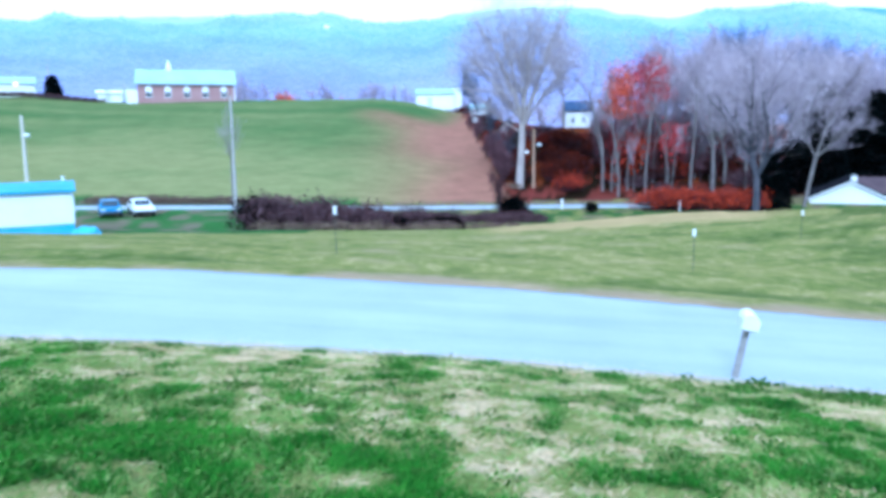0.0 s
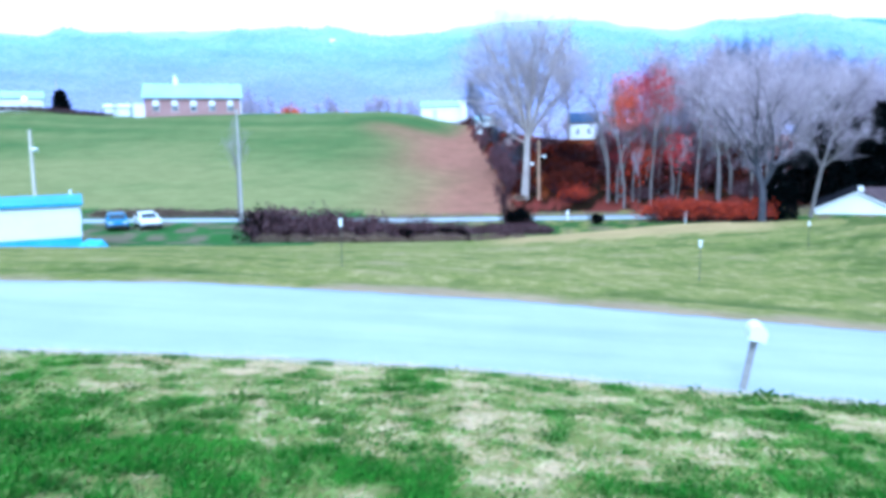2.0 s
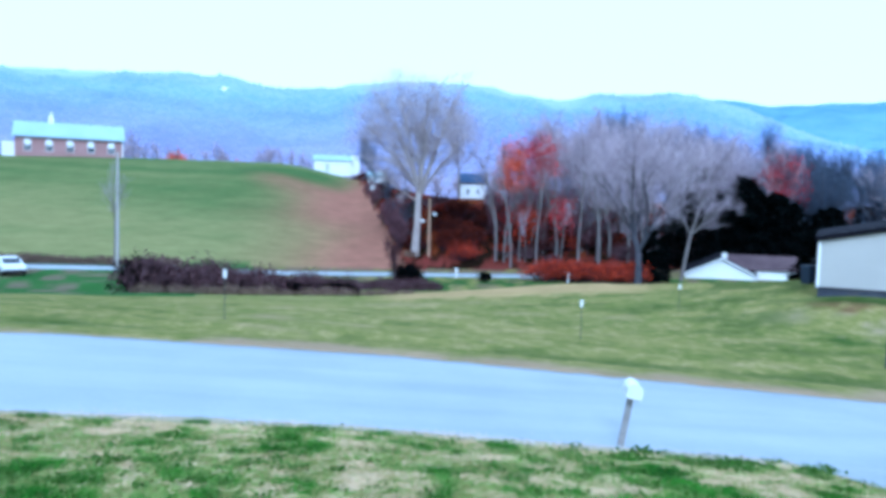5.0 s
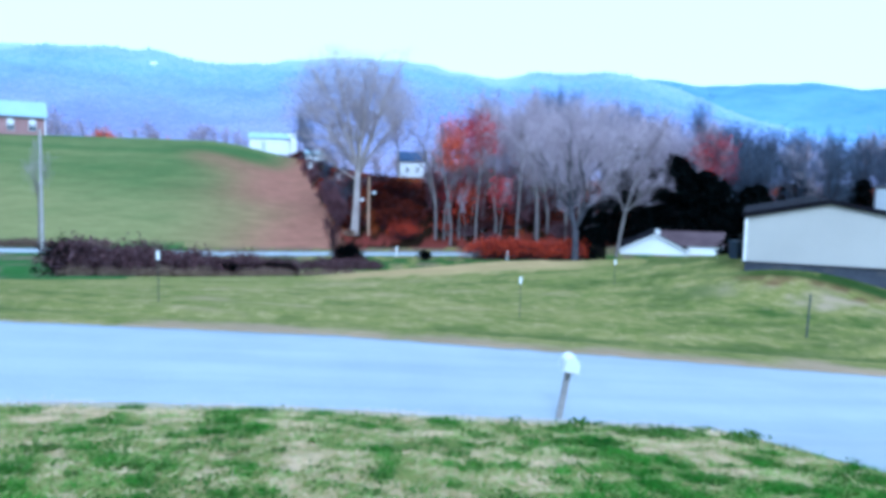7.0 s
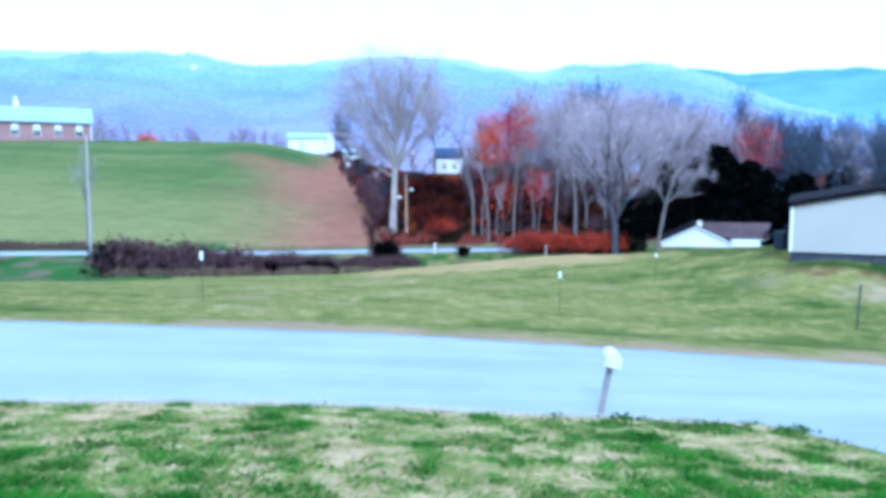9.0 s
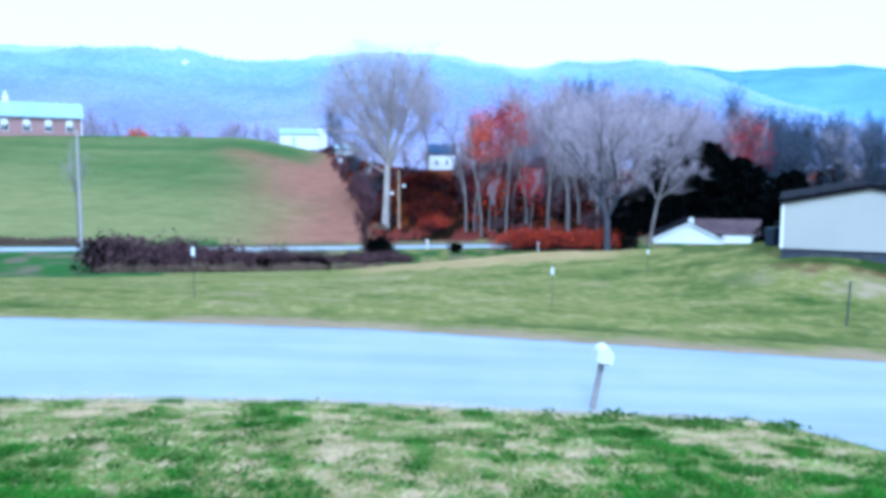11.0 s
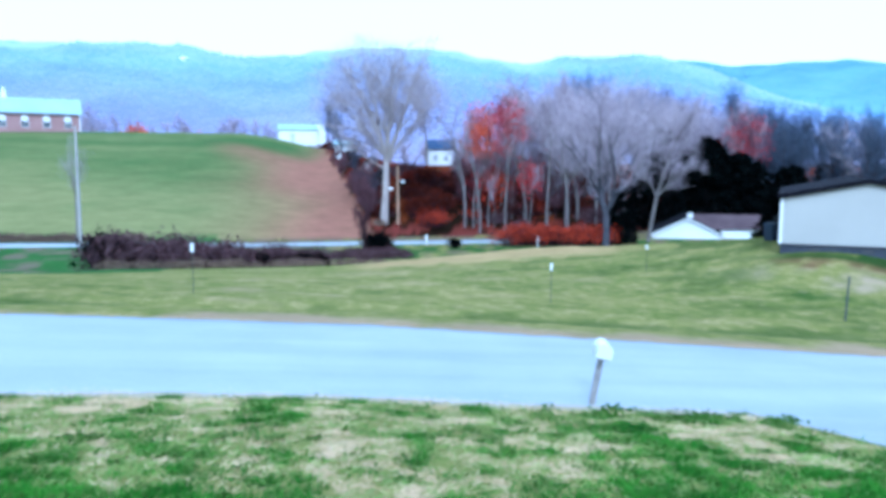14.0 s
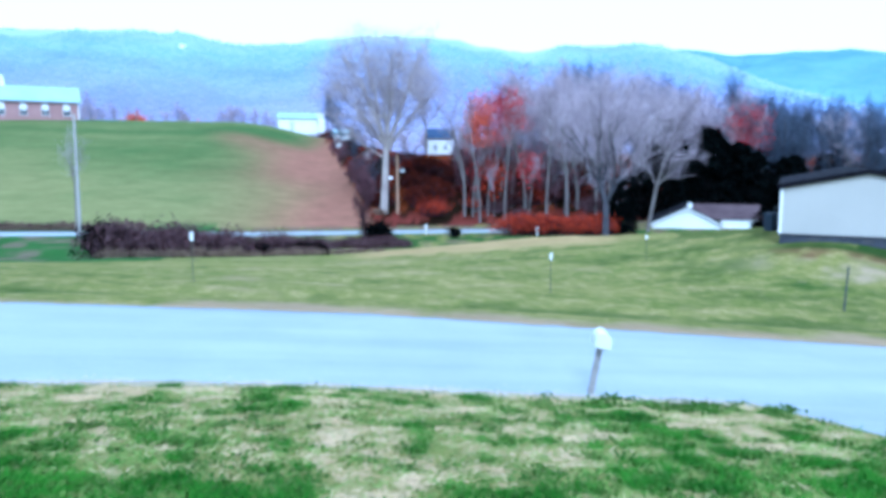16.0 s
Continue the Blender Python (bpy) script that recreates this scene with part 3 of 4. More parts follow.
def conifer(m, seed, height_m, width, label, group=""):
    random.seed(seed)
    ob = thing("evergreen_tree", m, label, "tree", group)
    wood, fol = Tubes(), Tubes()
    wood.tube(Vector((0, 0, -0.3)), Vector((0, 0, height_m * 0.95)), 0.22, 0.03, 7)
    z = height_m * 0.04
    while z < height_m:
        reach = width * (1 - z / height_m) ** 0.4 * random.uniform(0.75, 1.1) + 0.2
        for k in range(9):
            a = random.uniform(0, 6.283)
            out = Vector((math.cos(a), math.sin(a), -0.12))
            wood.tube(Vector((0, 0, z)), Vector((0, 0, z)) + out * reach * 0.8, 0.04, 0.012, 3)
            for _ in range(16):
                fol.leaf(Vector((0, 0, z)) + out * reach * random.random() ** 0.6 + Vector((random.gauss(0, 0.25), random.gauss(0, 0.25), random.gauss(0, 0.2))), random.uniform(0.2, 0.42))
        z += height_m * 0.045
    part("trunk", wood.mesh("trunk", DARK_BARK), DARK_BARK, ob)
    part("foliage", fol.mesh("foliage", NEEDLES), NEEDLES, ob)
    return ob


def shrub(name, m, seed, w, h, label, stems, leaves=None, leaf_n=0, leaf_size=0.09, count=420, group="", category="shrub"):
    random.seed(seed)
    ob = thing(name, m, label, category, group)
    st, tips = Tubes(), []
    u = min(1.0, h / 1.8)
    for _ in range(count):
        b = Vector((random.gauss(0, w * 0.26), random.gauss(0, w * 0.20), -0.05))
        d = bent(Vector((b.x * 0.5 / w, b.y * 0.5 / w, 1)), 0.35)
        top = h * random.uniform(0.45, 1.0) * (1 - 0.35 * min(1.0, (abs(b.x) / w) ** 2 * 4))
        mid = b + d * top * 0.6
        end = mid + bent(d, 0.5, -0.1) * top * 0.45
        st.twig(b, mid, 0.03 * u)
        st.twig(mid, end, 0.026 * u)
        for _ in range(4):
            e = mid + (end - mid) * random.random() + bent(d, 0.9) * random.uniform(0.2, 0.55) * u
            st.twig(mid, e, 0.02 * u)
            tips.append(e)
    part("thicket", st.mesh("thicket", stems), stems, ob)
    if leaves:
        lv = Tubes()
        for _ in range(leaf_n):
            lv.leaf(random.choice(tips) + Vector((random.gauss(0, 0.12), random.gauss(0, 0.12), random.gauss(0, 0.12))) * u, leaf_size * random.uniform(0.6, 1.3))
        part("foliage", lv.mesh("foliage", leaves), leaves, ob)
    return ob


def on_ground(x, y, rz=0.0, dz=0.0):
    return pose(x, y, height(x, y) + dz, 0, 0, rz)


def repeat(ob, x, y, rz, s=1.0, label="", dz=0.0):
    c = copy_thing(ob, on_ground(x, y, rz, dz))
    c.scale = (s, s, s)
    return tagged(c, label)


def window(parent, x, y, z, w, h, frame_mat, axis="x", arched=False):
    """A framed window in a wall that runs along x (facing -y) or along y (facing -x)."""
    fr = bmesh.new()
    t = 0.09
    for a, b, c, d in ((-w / 2 - t, -t, w / 2 + t, 0), (-w / 2 - t, h, w / 2 + t, h + t), (-w / 2 - t, 0, -w / 2, h), (w / 2, 0, w / 2 + t, h), (-0.03, 0, 0.03, h), (-w / 2, h * 0.5 - 0.03, w / 2, h * 0.5 + 0.03)):
        box(a, -0.07, b, c, 0.05, d, bm=fr)
    if arched:
        bmesh.ops.create_cone(fr, cap_ends=True, segments=20, radius1=w / 2 + t, radius2=w / 2 + t, depth=0.1, matrix=Matrix.Translation((0, -0.01, h)) @ Matrix.Rotation(math.pi / 2, 4, "X"))
    f = part("window", fr, frame_mat, parent)
    f.matrix_basis = pose(x, y, z, 0, 0, 0 if axis == "x" else 90 if axis == "+y" else -90)
    part("pane", box(-w / 2, -0.02, 0, w / 2, 0.01, h), GLASS, f)
    return f


def gable_house(name, m, w, d, wall_h, rise, label, wall, roof, trim, base=0.0, base_mat=None, over=0.25, category="house", thick=0.12):
    """A house with a gable over its front (the side at y = 0), w wide and d deep."""
    ob = thing(name, m, label, category)
    if base:
        part("foundation", box(0.05, 0.05, -0.8, w - 0.05, d - 0.05, base), base_mat, ob, "low grey block foundation")
    part("wall", prism([(0, base), (w, base), (w, wall_h), (w / 2, wall_h + rise), (0, wall_h)], 0, d), wall, ob)
    sl = math.atan2(rise, w / 2)
    run = math.hypot(rise, w / 2) + over
    for k, side in enumerate((1, -1)):
        bm = bmesh.new()
        x0, z0 = w / 2, wall_h + rise
        dx, dz = -side * math.cos(sl), -math.sin(sl)
        nx, nz = -side * math.sin(sl), math.cos(sl)
        out = [(x0, z0 + 0.01), (x0 + dx * run, z0 + dz * run + 0.01), (x0 + dx * run + nx * thick, z0 + dz * run + nz * thick), (x0, z0 + thick / math.cos(sl))]
        part("roof", prism(out, -over, d + over, bm), roof, ob)
        edge = [(x0, z0 - 0.16), (x0 + dx * run, z0 + dz * run - 0.16), (x0 + dx * run, z0 + dz * run + 0.005), (x0, z0 + 0.005)]
        part("fascia", prism(edge, -over - 0.03, -over + 0.02), trim, ob)
    return ob

# ---- beside the lane ----
def mailbox(m):
    ob = thing("mailbox", m, "white rounded mailbox on a leaning grey wooden post", "mailbox")
    post = part("post", box(-0.05, -0.045, -0.35, 0.05, 0.045, 0.93, 0.008), POST_WOOD, ob, "leaning weathered grey post")
    post.matrix_basis = pose(0, 0, 0, 0, 9.5, 0)
    lean = pose(0, 0, 0, 0, 9.5, 0)
    part("board", box(-0.10, -0.24, 0.93, 0.10, 0.24, 0.955, 0.005), POST_WOOD, ob).matrix_basis = lean
    out = [(-0.125, 0.955), (0.125, 0.955), (0.13, 1.08)]
    out += [(0.13 * math.cos(radians(a)), 1.08 + 0.13 * math.sin(radians(a))) for a in range(15, 180, 15)] + [(-0.13, 1.08)]
    body = part("body", prism(out, -0.25, 0.25), BOX_METAL, ob)
    body.matrix_basis = lean
    big = [(x * 1.05, 0.955 + (z - 0.955) * 1.03) for x, z in out]
    part("door", prism(big, -0.278, -0.25), BOX_METAL, ob).matrix_basis = lean
    part("flag", box(0.132, -0.05, 1.02, 0.144, 0.08, 1.06, 0.002), RUST_RED, body, "small red flag")
    return ob


RUST_RED = surface("faded_red_paint", (0.30, 0.05, 0.04), (0.45, 0.09, 0.07), 3, 20, 0.6, 0.1)
mailbox(pose(4.87, 11.70, -0.42, 0, 0, -14))


def stake(x, y, tall, tip, label, lean=0.0, r=0.015, wood=None):
    ob = thing("marker_stake", on_ground(x, y, 20), label, "stake", "marker stakes on the lawn")
    s = part("shaft", rod((0, 0, -0.2), (lean, 0, tall - tip), r, r * 0.9, 8), wood or DARK_POST, ob)
    if tip:
        part("reflector", box(-0.05 + lean, -0.02, tall - tip, 0.05 + lean, 0.02, tall, 0.008), WHITE, ob, "white reflector plate")
    return ob


DARK_POST = surface("dark_green_post", (0.05, 0.06, 0.05), (0.11, 0.12, 0.10), 3, 20, 0.7, 0.2)
stake(-3.57, 23.48, 1.60, 0.28, "thin dark post with a white plate, on the lawn", r=0.014)
stake(8.15, 23.30, 1.40, 0.24, "short dark post with a white plate, on the lawn")
stake(16.02, 32.07, 1.25, 0.22, "thin pale post with a white plate, on the lawn")
stake(17.64, 20.87, 1.50, 0.0, "bare dark wooden stake standing in the lawn", lean=0.10, r=0.04, wood=DARK_POST)


# ---- the cream building ----
def cream_building():
    yaw = -12.0
    m = pose(22.25, 30.9, -0.20, 0, 0, yaw - 24)
    ob = gable_house("cream_building", m, 7.2, 16.0, 2.78, 0.72, "long cream-sided building with a thin dark low roof", CREAM, ROOF_DARK, ROOF_DARK, 0.44, BLOCK, 0.14, "building", 0.07)
    part("corner_trim", box(-0.03, -0.03, 0.44, 0.10, 0.08, 2.75), WHITE, ob)
    part("skirt_rail", box(0.0, -0.04, 0.42, 7.2, 0.0, 0.48), TRIM_DARK, ob)
    for k in range(1, 9):      # joints between the siding sheets
        part("siding_batten", box(k * 0.8 - 0.012, -0.012, 0.48, k * 0.8 + 0.012, 0.0, 2.78 + 0.19 * min(k * 0.8, 7.2 - k * 0.8)), CREAM, ob)
    for k in range(3):
        part("foundation_vent", box(1.3 + 2.2 * k, 0.03, 0.12, 1.75 + 2.2 * k, 0.06, 0.32, 0.01), TRIM_DARK, ob)
    stack = part("chimney", box(5.55, 1.0, 3.0, 6.05, 1.5, 4.12, 0.02), STEEL, ob, "pale square chimney with a dark cap")
    part("cap", box(5.47, 0.92, 4.12, 6.13, 1.58, 4.26, 0.02), TRIM_DARK, stack)
    return ob


cream_building()


def bin_thing(x, y, label, w, h, mat):
    ob = thing("storage_bin", on_ground(x, y, 15), label, "bin")
    part("body", prism([(-w * 0.42, 0), (w * 0.42, 0), (w * 0.5, h * 0.88), (-w * 0.5, h * 0.88)], -w * 0.45, w * 0.45), mat, ob)
    part("lid", box(-w * 0.54, -w * 0.5, h * 0.88, w * 0.54, w * 0.5, h, 0.02), mat, ob)


BIN_BLUE = surface("dark_blue_plastic", (0.008, 0.016, 0.035), (0.018, 0.035, 0.07), 1, 15, 0.5, 0.05)
bin_thing(24.3, 34.4, "dark blue lidded bin beside the cream building", 0.6, 0.95, BIN_BLUE)
bin_thing(25.2, 34.6, "black lidded bin beside the cream building", 0.8, 1.2, RUBBER)


# ---- the white house below the lawn ----
ROOF_BROWN = surface("brown_shingles", (0.055, 0.038, 0.045), (0.12, 0.085, 0.09), 0.5, 9, 0.95, 0.4)


def white_house():
    m = pose(36.2, 71.4, -4.75, 0, 0, -27)
    ob = gable_house("white_house", m, 7.0, 12.0, 1.85, 1.7, "low white house with a dark shingle roof", WHITE, ROOF_DARK, WHITE, 0.0, None, 0.2, "house", 0.05)
    part("chimney", box(3.6, 1.4, 3.0, 4.1, 1.9, 3.95, 0.02), WHITE, ob)
    part("wing", prism([(7.0, 0), (11.7, 0), (11.7, 2.3), (7.0, 2.3)], 1.0, 7.0), WHITE, ob)
    part("wing_roof", prism([(0.8, 2.32), (7.2, 2.32), (3.9, 3.75)], -11.9, -4.0), ROOF_BROWN, ob).matrix_basis = pose(0, 0, 0, 0, 0, 90)
    window(ob, 1.0, 0, 0.2, 0.8, 0.9, WHITE)
    return ob


white_house()


# ---- the hollow: trailer, cars, hedge ----
def trailer():
    m = pose(-25.7, 49.9, -2.55, 0, 0, 208)
    ob = thing("mobile_home", m, "white mobile home with a blue roof and blue skirting", "mobile home")
    part("skirting", box(0.05, -3.6, -0.4, 13.9, -0.05, 0.55), BLUE_SKIRT, ob, "sky-blue skirting boards")
    part("wall", box(0, -3.7, 0.55, 14, 0, 2.75, 0.03), WHITE, ob)
    part("roof", prism([(-3.9, 2.75), (0.2, 2.75), (0.2, 2.9), (-1.85, 3.45), (-3.9, 2.9)], -14.2, 0.2), ROOF_BLUE, ob).matrix_basis = pose(0, 0, 0, 0, 0, 90)
    part("vent", rod((0.5, -2.2, 3.2), (0.5, -2.2, 3.75), 0.09, 0.09), WHITE, ob)
    window(ob, -0.01, -1.8, 1.3, 0.9, 0.9, WHITE, "y")
    return ob


trailer()


def tarp_pile(x, y):
    random.seed(5)
    bm = bmesh.new()
    bmesh.ops.create_icosphere(bm, subdivisions=3, radius=1.0)
    for v in bm.verts:
        v.co *= 1 + 0.22 * noise.noise(v.co * 1.8) + 0.06 * noise.noise(v.co * 6)
        v.co = Vector((v.co.x * 1.15, v.co.y * 0.9, max(-0.4, v.co.z * 1.0)))
    me = bpy.data.meshes.new("tarp")
    bm.to_mesh(me)
    bm.free()
    me.materials.append(BLUE_SKIRT)
    ob = new("covered_pile", me)
    ob.matrix_basis = on_ground(x, y)
    tagged(ob, "low pile under a crumpled blue tarpaulin", "tarpaulin")


tarp_pile(-24.5, 48.9)


def car(m, paint, label):
    ob = thing("parked_car", m, label, "car", "cars parked by the mobile home")
    side = [(-2.1, 0.35), (2.1, 0.35), (2.15, 0.62), (2.0, 0.82), (1.0, 0.92), (0.45, 1.38), (-1.1, 1.42), (-1.75, 0.98), (-2.1, 0.9)]
    bm = prism(side, -0.85, 0.85)
    for v in bm.verts:
        if v.co.z > 1.2:
            v.co.y *= 0.78
    bmesh.ops.bevel(bm, geom=bm.edges[:], offset=0.05, segments=2, affect="EDGES")
    body = part("body", bm, paint, ob)
    ws = prism([(0.98, 0.97), (0.50, 1.35), (0.53, 1.36), (1.02, 0.98)], -0.62, 0.62)
    part("windscreen", ws, GLASS, ob)
    rw = prism([(-1.15, 1.40), (-1.70, 1.03), (-1.74, 1.03), (-1.19, 1.41)], -0.60, 0.60)
    part("rear_window", rw, GLASS, ob)
    for s in (1, -1):
        part("side_window", prism([(0.75, 0.97), (0.42, 1.28), (-1.0, 1.32), (-1.4, 0.99)], s * 0.80 - 0.03, s * 0.80 + 0.03), GLASS, ob)
        for x in (1.35, -1.35):
            w = part("wheel", rod((x, s * 0.66, 0.33), (x, s * 0.88, 0.33), 0.33, 0.33, 20), RUBBER, ob)
            part("rim", rod((x, s * 0.87, 0.33), (x, s * 0.89, 0.33), 0.2, 0.18, 14), STEEL, w)
        part("headlight", box(2.02, s * 0.6 - 0.16, 0.62, 2.13, s * 0.6 + 0.16, 0.76, 0.02), WHITE, ob)
    part("bumper", box(2.08, -0.8, 0.36, 2.2, 0.8, 0.52, 0.03), TRIM_DARK, ob)
    return ob


car(on_ground(-29.5, 63.4, 0.05) @ pose(0, 0, 0, 0, 0, -62), CAR_BLUE, "blue parked car with dark windows")
car(on_ground(-27.2, 64.5, 0.05) @ pose(0, 0, 0, 0, 0, -58), CAR_WHITE, "white parked car with dark windows")


def pole(m, tall, wood, label, arm=True, lamp=0.0, lean=0.0):
    ob = thing("utility_pole", m, label, "utility pole", "poles along the valley road")
    p = part("pole", rod((0, 0, -0.5), (lean, 0, tall), 0.16, 0.11, 12), wood, ob)
    if arm:
        part("crossarm", box(-0.9, -0.06, tall - 0.7, 0.9, 0.06, tall - 0.56), wood, ob)
        for x in (-0.8, 0.0, 0.8):
            part("insulator", rod((x, 0, tall - 0.56), (x, 0, tall - 0.38), 0.05, 0.03, 8), WHITE, ob)
    if lamp:
        a = part("lamp_arm", rod((0, 0, lamp), (0.5, -0.3, lamp + 0.12), 0.03, 0.03, 6), STEEL, ob)
        part("lamp_head", ball((0.58, -0.34, lamp + 0.05), 0.24, 0.7), WHITE, a, "white lamp head")
    return ob


pole(pose(-33.0, 57.2, -2.6), 8.3, CREAM_WOOD, "pale wooden pole with a white lamp", False, 6.7, lean=0.1)
pole(pose(-20.55, 71.05, -3.3), 11.1, POLE_WOOD, "grey weathered wooden pole by the road", False, lean=0.05)
pole(pose(10.6, 85.3, -3.0), 7.3, TAN_WOOD, "tan wooden pole with a white lamp", False, 5.4)


# hedge of bare brambles along the hollow
BROWN_LEAVES = leafy("withered_leaves", [(0.0, (0.020, 0.011, 0.014)), (1.0, (0.15, 0.080, 0.085))])
bush_tall = shrub("bramble_bush", on_ground(-13.5, 54.2), 11, 2.8, 3.1, "tall purple-brown bare bramble bush", BRAMBLE, BROWN_LEAVES, 1500, 0.10, 620, "bramble hedge in the hollow")
bush_low = shrub("bramble_bush", on_ground(-11.8, 54.8), 12, 3.4, 2.2, "purple-brown bare bramble bush", BRAMBLE, BROWN_LEAVES, 1300, 0.10, 560, "bramble hedge in the hollow")
scrub = shrub("dry_scrub", on_ground(-35.5, 73.0), 13, 1.8, 1.0, "low dry tan roadside scrub", DRY_STEMS, BROWN_LEAVES, 260, 0.07, 240, "scrub along the valley road")
random.seed(21)
for k in range(13):
    x = -10.6 + k * 0.92
    repeat(random.choice((bush_low, bush_low, bush_tall)) if k < 3 else bush_low, x, 55.2 + 0.22 * k + random.uniform(-0.5, 0.5), random.uniform(0, 360), random.uniform(0.95, 1.35) * (1.0 - 0.030 * k))
for k in range(13):
    repeat(scrub, -12.8 + k * 1.5 + random.uniform(-0.5, 0.5), 52.3 + 0.25 * k, random.uniform(0, 360), random.uniform(0.6, 1.0), "low dry tan scrub before a hedge")
for k in range(16):   # rough growth on the far side of the valley road
    x = -34 + k * 1.15
    repeat(scrub, x, 77.4 - 0.0035 * x * x, random.uniform(0, 360), random.uniform(0.8, 1.15))
for k in range(6):
    repeat(bush_low, 2.5 + k * 1.1, 61.0 + random.uniform(-0.6, 0.6), random.uniform(0, 360), random.uniform(0.30, 0.5), "dark scrub under a leaning snag")

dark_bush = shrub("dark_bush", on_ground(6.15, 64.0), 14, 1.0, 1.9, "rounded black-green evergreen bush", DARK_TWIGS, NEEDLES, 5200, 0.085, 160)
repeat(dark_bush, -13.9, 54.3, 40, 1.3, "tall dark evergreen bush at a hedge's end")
for k in range(24):   # black-green bushes standing in for the shade low inside the hedge
    repeat(dark_bush, -13.4 + k * 0.62, 53.3 + 0.14 * k + random.uniform(-0.2, 0.3), random.uniform(0, 360), random.uniform(0.42, 0.66), "black-green bush added as shade low in a bramble hedge")
repeat(dark_bush, 13.9, 67.6, 75, 0.5, "low dark green bush beside the valley road")
tree("snag", on_ground(4.9, 61.9), 31, 6.2, 0.17, "dark leaning bare snag wound with vines", dict(clear=0.3, fork=(2, 2, 1), twigs=4, reach=0.6, twig=0.016), DARK_BARK, DARK_TWIGS, lean=-0.12)


# ---- trees ----
def arc_limb(wood, fine, p, azimuth, tilt, length, r, o, tips, curl):
    """One great limb: it leaves the fork at a tilt, then turns upwards, and branches all the way."""
    n = 7
    for i in range(n):
        t = radians(tilt + curl * i / n)
        d = Vector((math.sin(t) * math.cos(azimuth), math.sin(t) * math.sin(azimuth), math.cos(t)))
        d = bent(d, 0.06)
        q, r1 = p + d * (length / n), r * 0.84
        wood.tube(p, q, r, r1, 7)
        if i > 0:
            for _ in range(2 if i < 5 else 3):
                grow(wood, fine, q, bent(d, 0.55, 0.05), length * random.uniform(0.16, 0.26) * (1.0 if i < 4 else 0.7), r1 * 0.5, 2 if i > 3 else 1, o, tips)
        p, r = q, r1


def sycamore():
    """A huge tree that forks low into a fan of pale limbs under a thin, wide haze of twigs."""
    random.seed(4)
    o = dict(clear=0.0, fork=(2, 1, 1), spread=(0.5, 0.5, 0.55), up=(0.1, 0.08, 0.05), ratio=(0.6, 0.5, 0.5), twigs=4, reach=1.1, twig=0.011)
    wood, fine, tips = Tubes(), Tubes(), []
    p, r, d = Vector((0, 0, -0.4)), 0.50, Vector((0.03, 0, 1)).normalized()
    for i in range(6):
        q = p + bent(d, 0.03) * 1.35
        wood.tube(p, q, r, r * 0.93, 10)
        p, r = q, r * 0.93
        if i > 3:
            arc_limb(wood, fine, p, math.pi + 0.9 * (i - 4), 62, 7.0, 0.13, o, tips, -25)
    for azimuth, tilt, length, r in ((3.1, 20, 12.0, 0.32), (2.4, 8, 12.5, 0.34), (0.4, 7, 12.2, 0.32), (-0.3, 18, 12.5, 0.35), (0.2, 36, 10.5, 0.24), (3.5, 38, 10.0, 0.22), (1.6, 24, 11.0, 0.26), (-1.5, 20, 11.5, 0.30)):
        arc_limb(wood, fine, p + Vector((0, 0, random.uniform(-0.8, 0.4))), azimuth, tilt, length, r, o, tips, 10)
    for _ in range(30000):     # the outermost fine twigs
        u = Vector((random.gauss(0, 1), random.gauss(0, 1), random.gauss(0, 1))).normalized()
        if u.z < -0.2 and random.random() < 0.7:
            continue
        rad = random.uniform(0.2, 1.0) ** 0.5 * (0.90 + 0.25 * noise.noise(u * 2.6))
        c = Vector((u.x * 8.9 * rad - 0.3, u.y * 8.0 * rad, 14.2 + u.z * 7.2 * rad))
        fine.twig(c, c + bent(Vector((u.x, u.y, u.z * 0.6 + 0.7)), 0.6) * random.uniform(0.6, 1.4), random.uniform(0.007, 0.014))
    ob = thing("sycamore_tree", on_ground(9.0, 85.6), "huge bare sycamore with pale forking limbs", "tree")
    part("trunk", wood.mesh("trunk", PALE_BARK, True), PALE_BARK, ob)
    part("crown", fine.mesh("crown", PALE_TWIGS), PALE_TWIGS, ob)


sycamore()

woods_opts = dict(clear=0.45, fork=(3, 2, 2), spread=(0.5, 0.45, 0.5), up=(0.2, 0.12, 0.1), ratio=(0.38, 0.5, 0.5), twigs=4, reach=1.0, twig=0.011, stem=0.72, dome=(10.8, 3.3, 5.4, 1700))
slim = [tree("bare_tree", on_ground(x, y), 40 + k, 15.5, 0.20, "slender bare grey woodland tree", woods_opts, BARK, TWIGS, group="bare trees of the wood")
        for k, (x, y) in enumerate(((33.0, 90.0), (31.3, 84.0), (36.0, 96.0)))]
round_opts = dict(clear=0.3, fork=(4, 2, 2), spread=(0.62, 0.45, 0.5), up=(0.1, 0.12, 0.1), ratio=(0.85, 0.42, 0.45), twigs=5, reach=1.1, twig=0.012, stem=0.40, dome=(9.8, 7.2, 6.8, 8500))
broad = tree("bare_tree", on_ground(27.9, 64.3), 51, 17.5, 0.36, "broad bare grey tree with a rounded crown", round_opts, SHADE_BARK, TWIGS, group="bare trees of the wood")
tree("bare_tree", on_ground(34.0, 68.0), 52, 14.0, 0.19, "leaning bare tree beside the white house", woods_opts, BARK, TWIGS, group="bare trees of the wood", lean=0.16)
# trees in shaded colours, so that the deeper wood falls darker
shady = [tree("bare_tree", on_ground(x, y), 55 + k, 15.5, 0.20, "bare tree inside the wood, shade painted into its colours", woods_opts, SHADE_BARK, SHADE_TWIGS, group="bare trees of the wood")
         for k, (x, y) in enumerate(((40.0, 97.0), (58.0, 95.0)))]
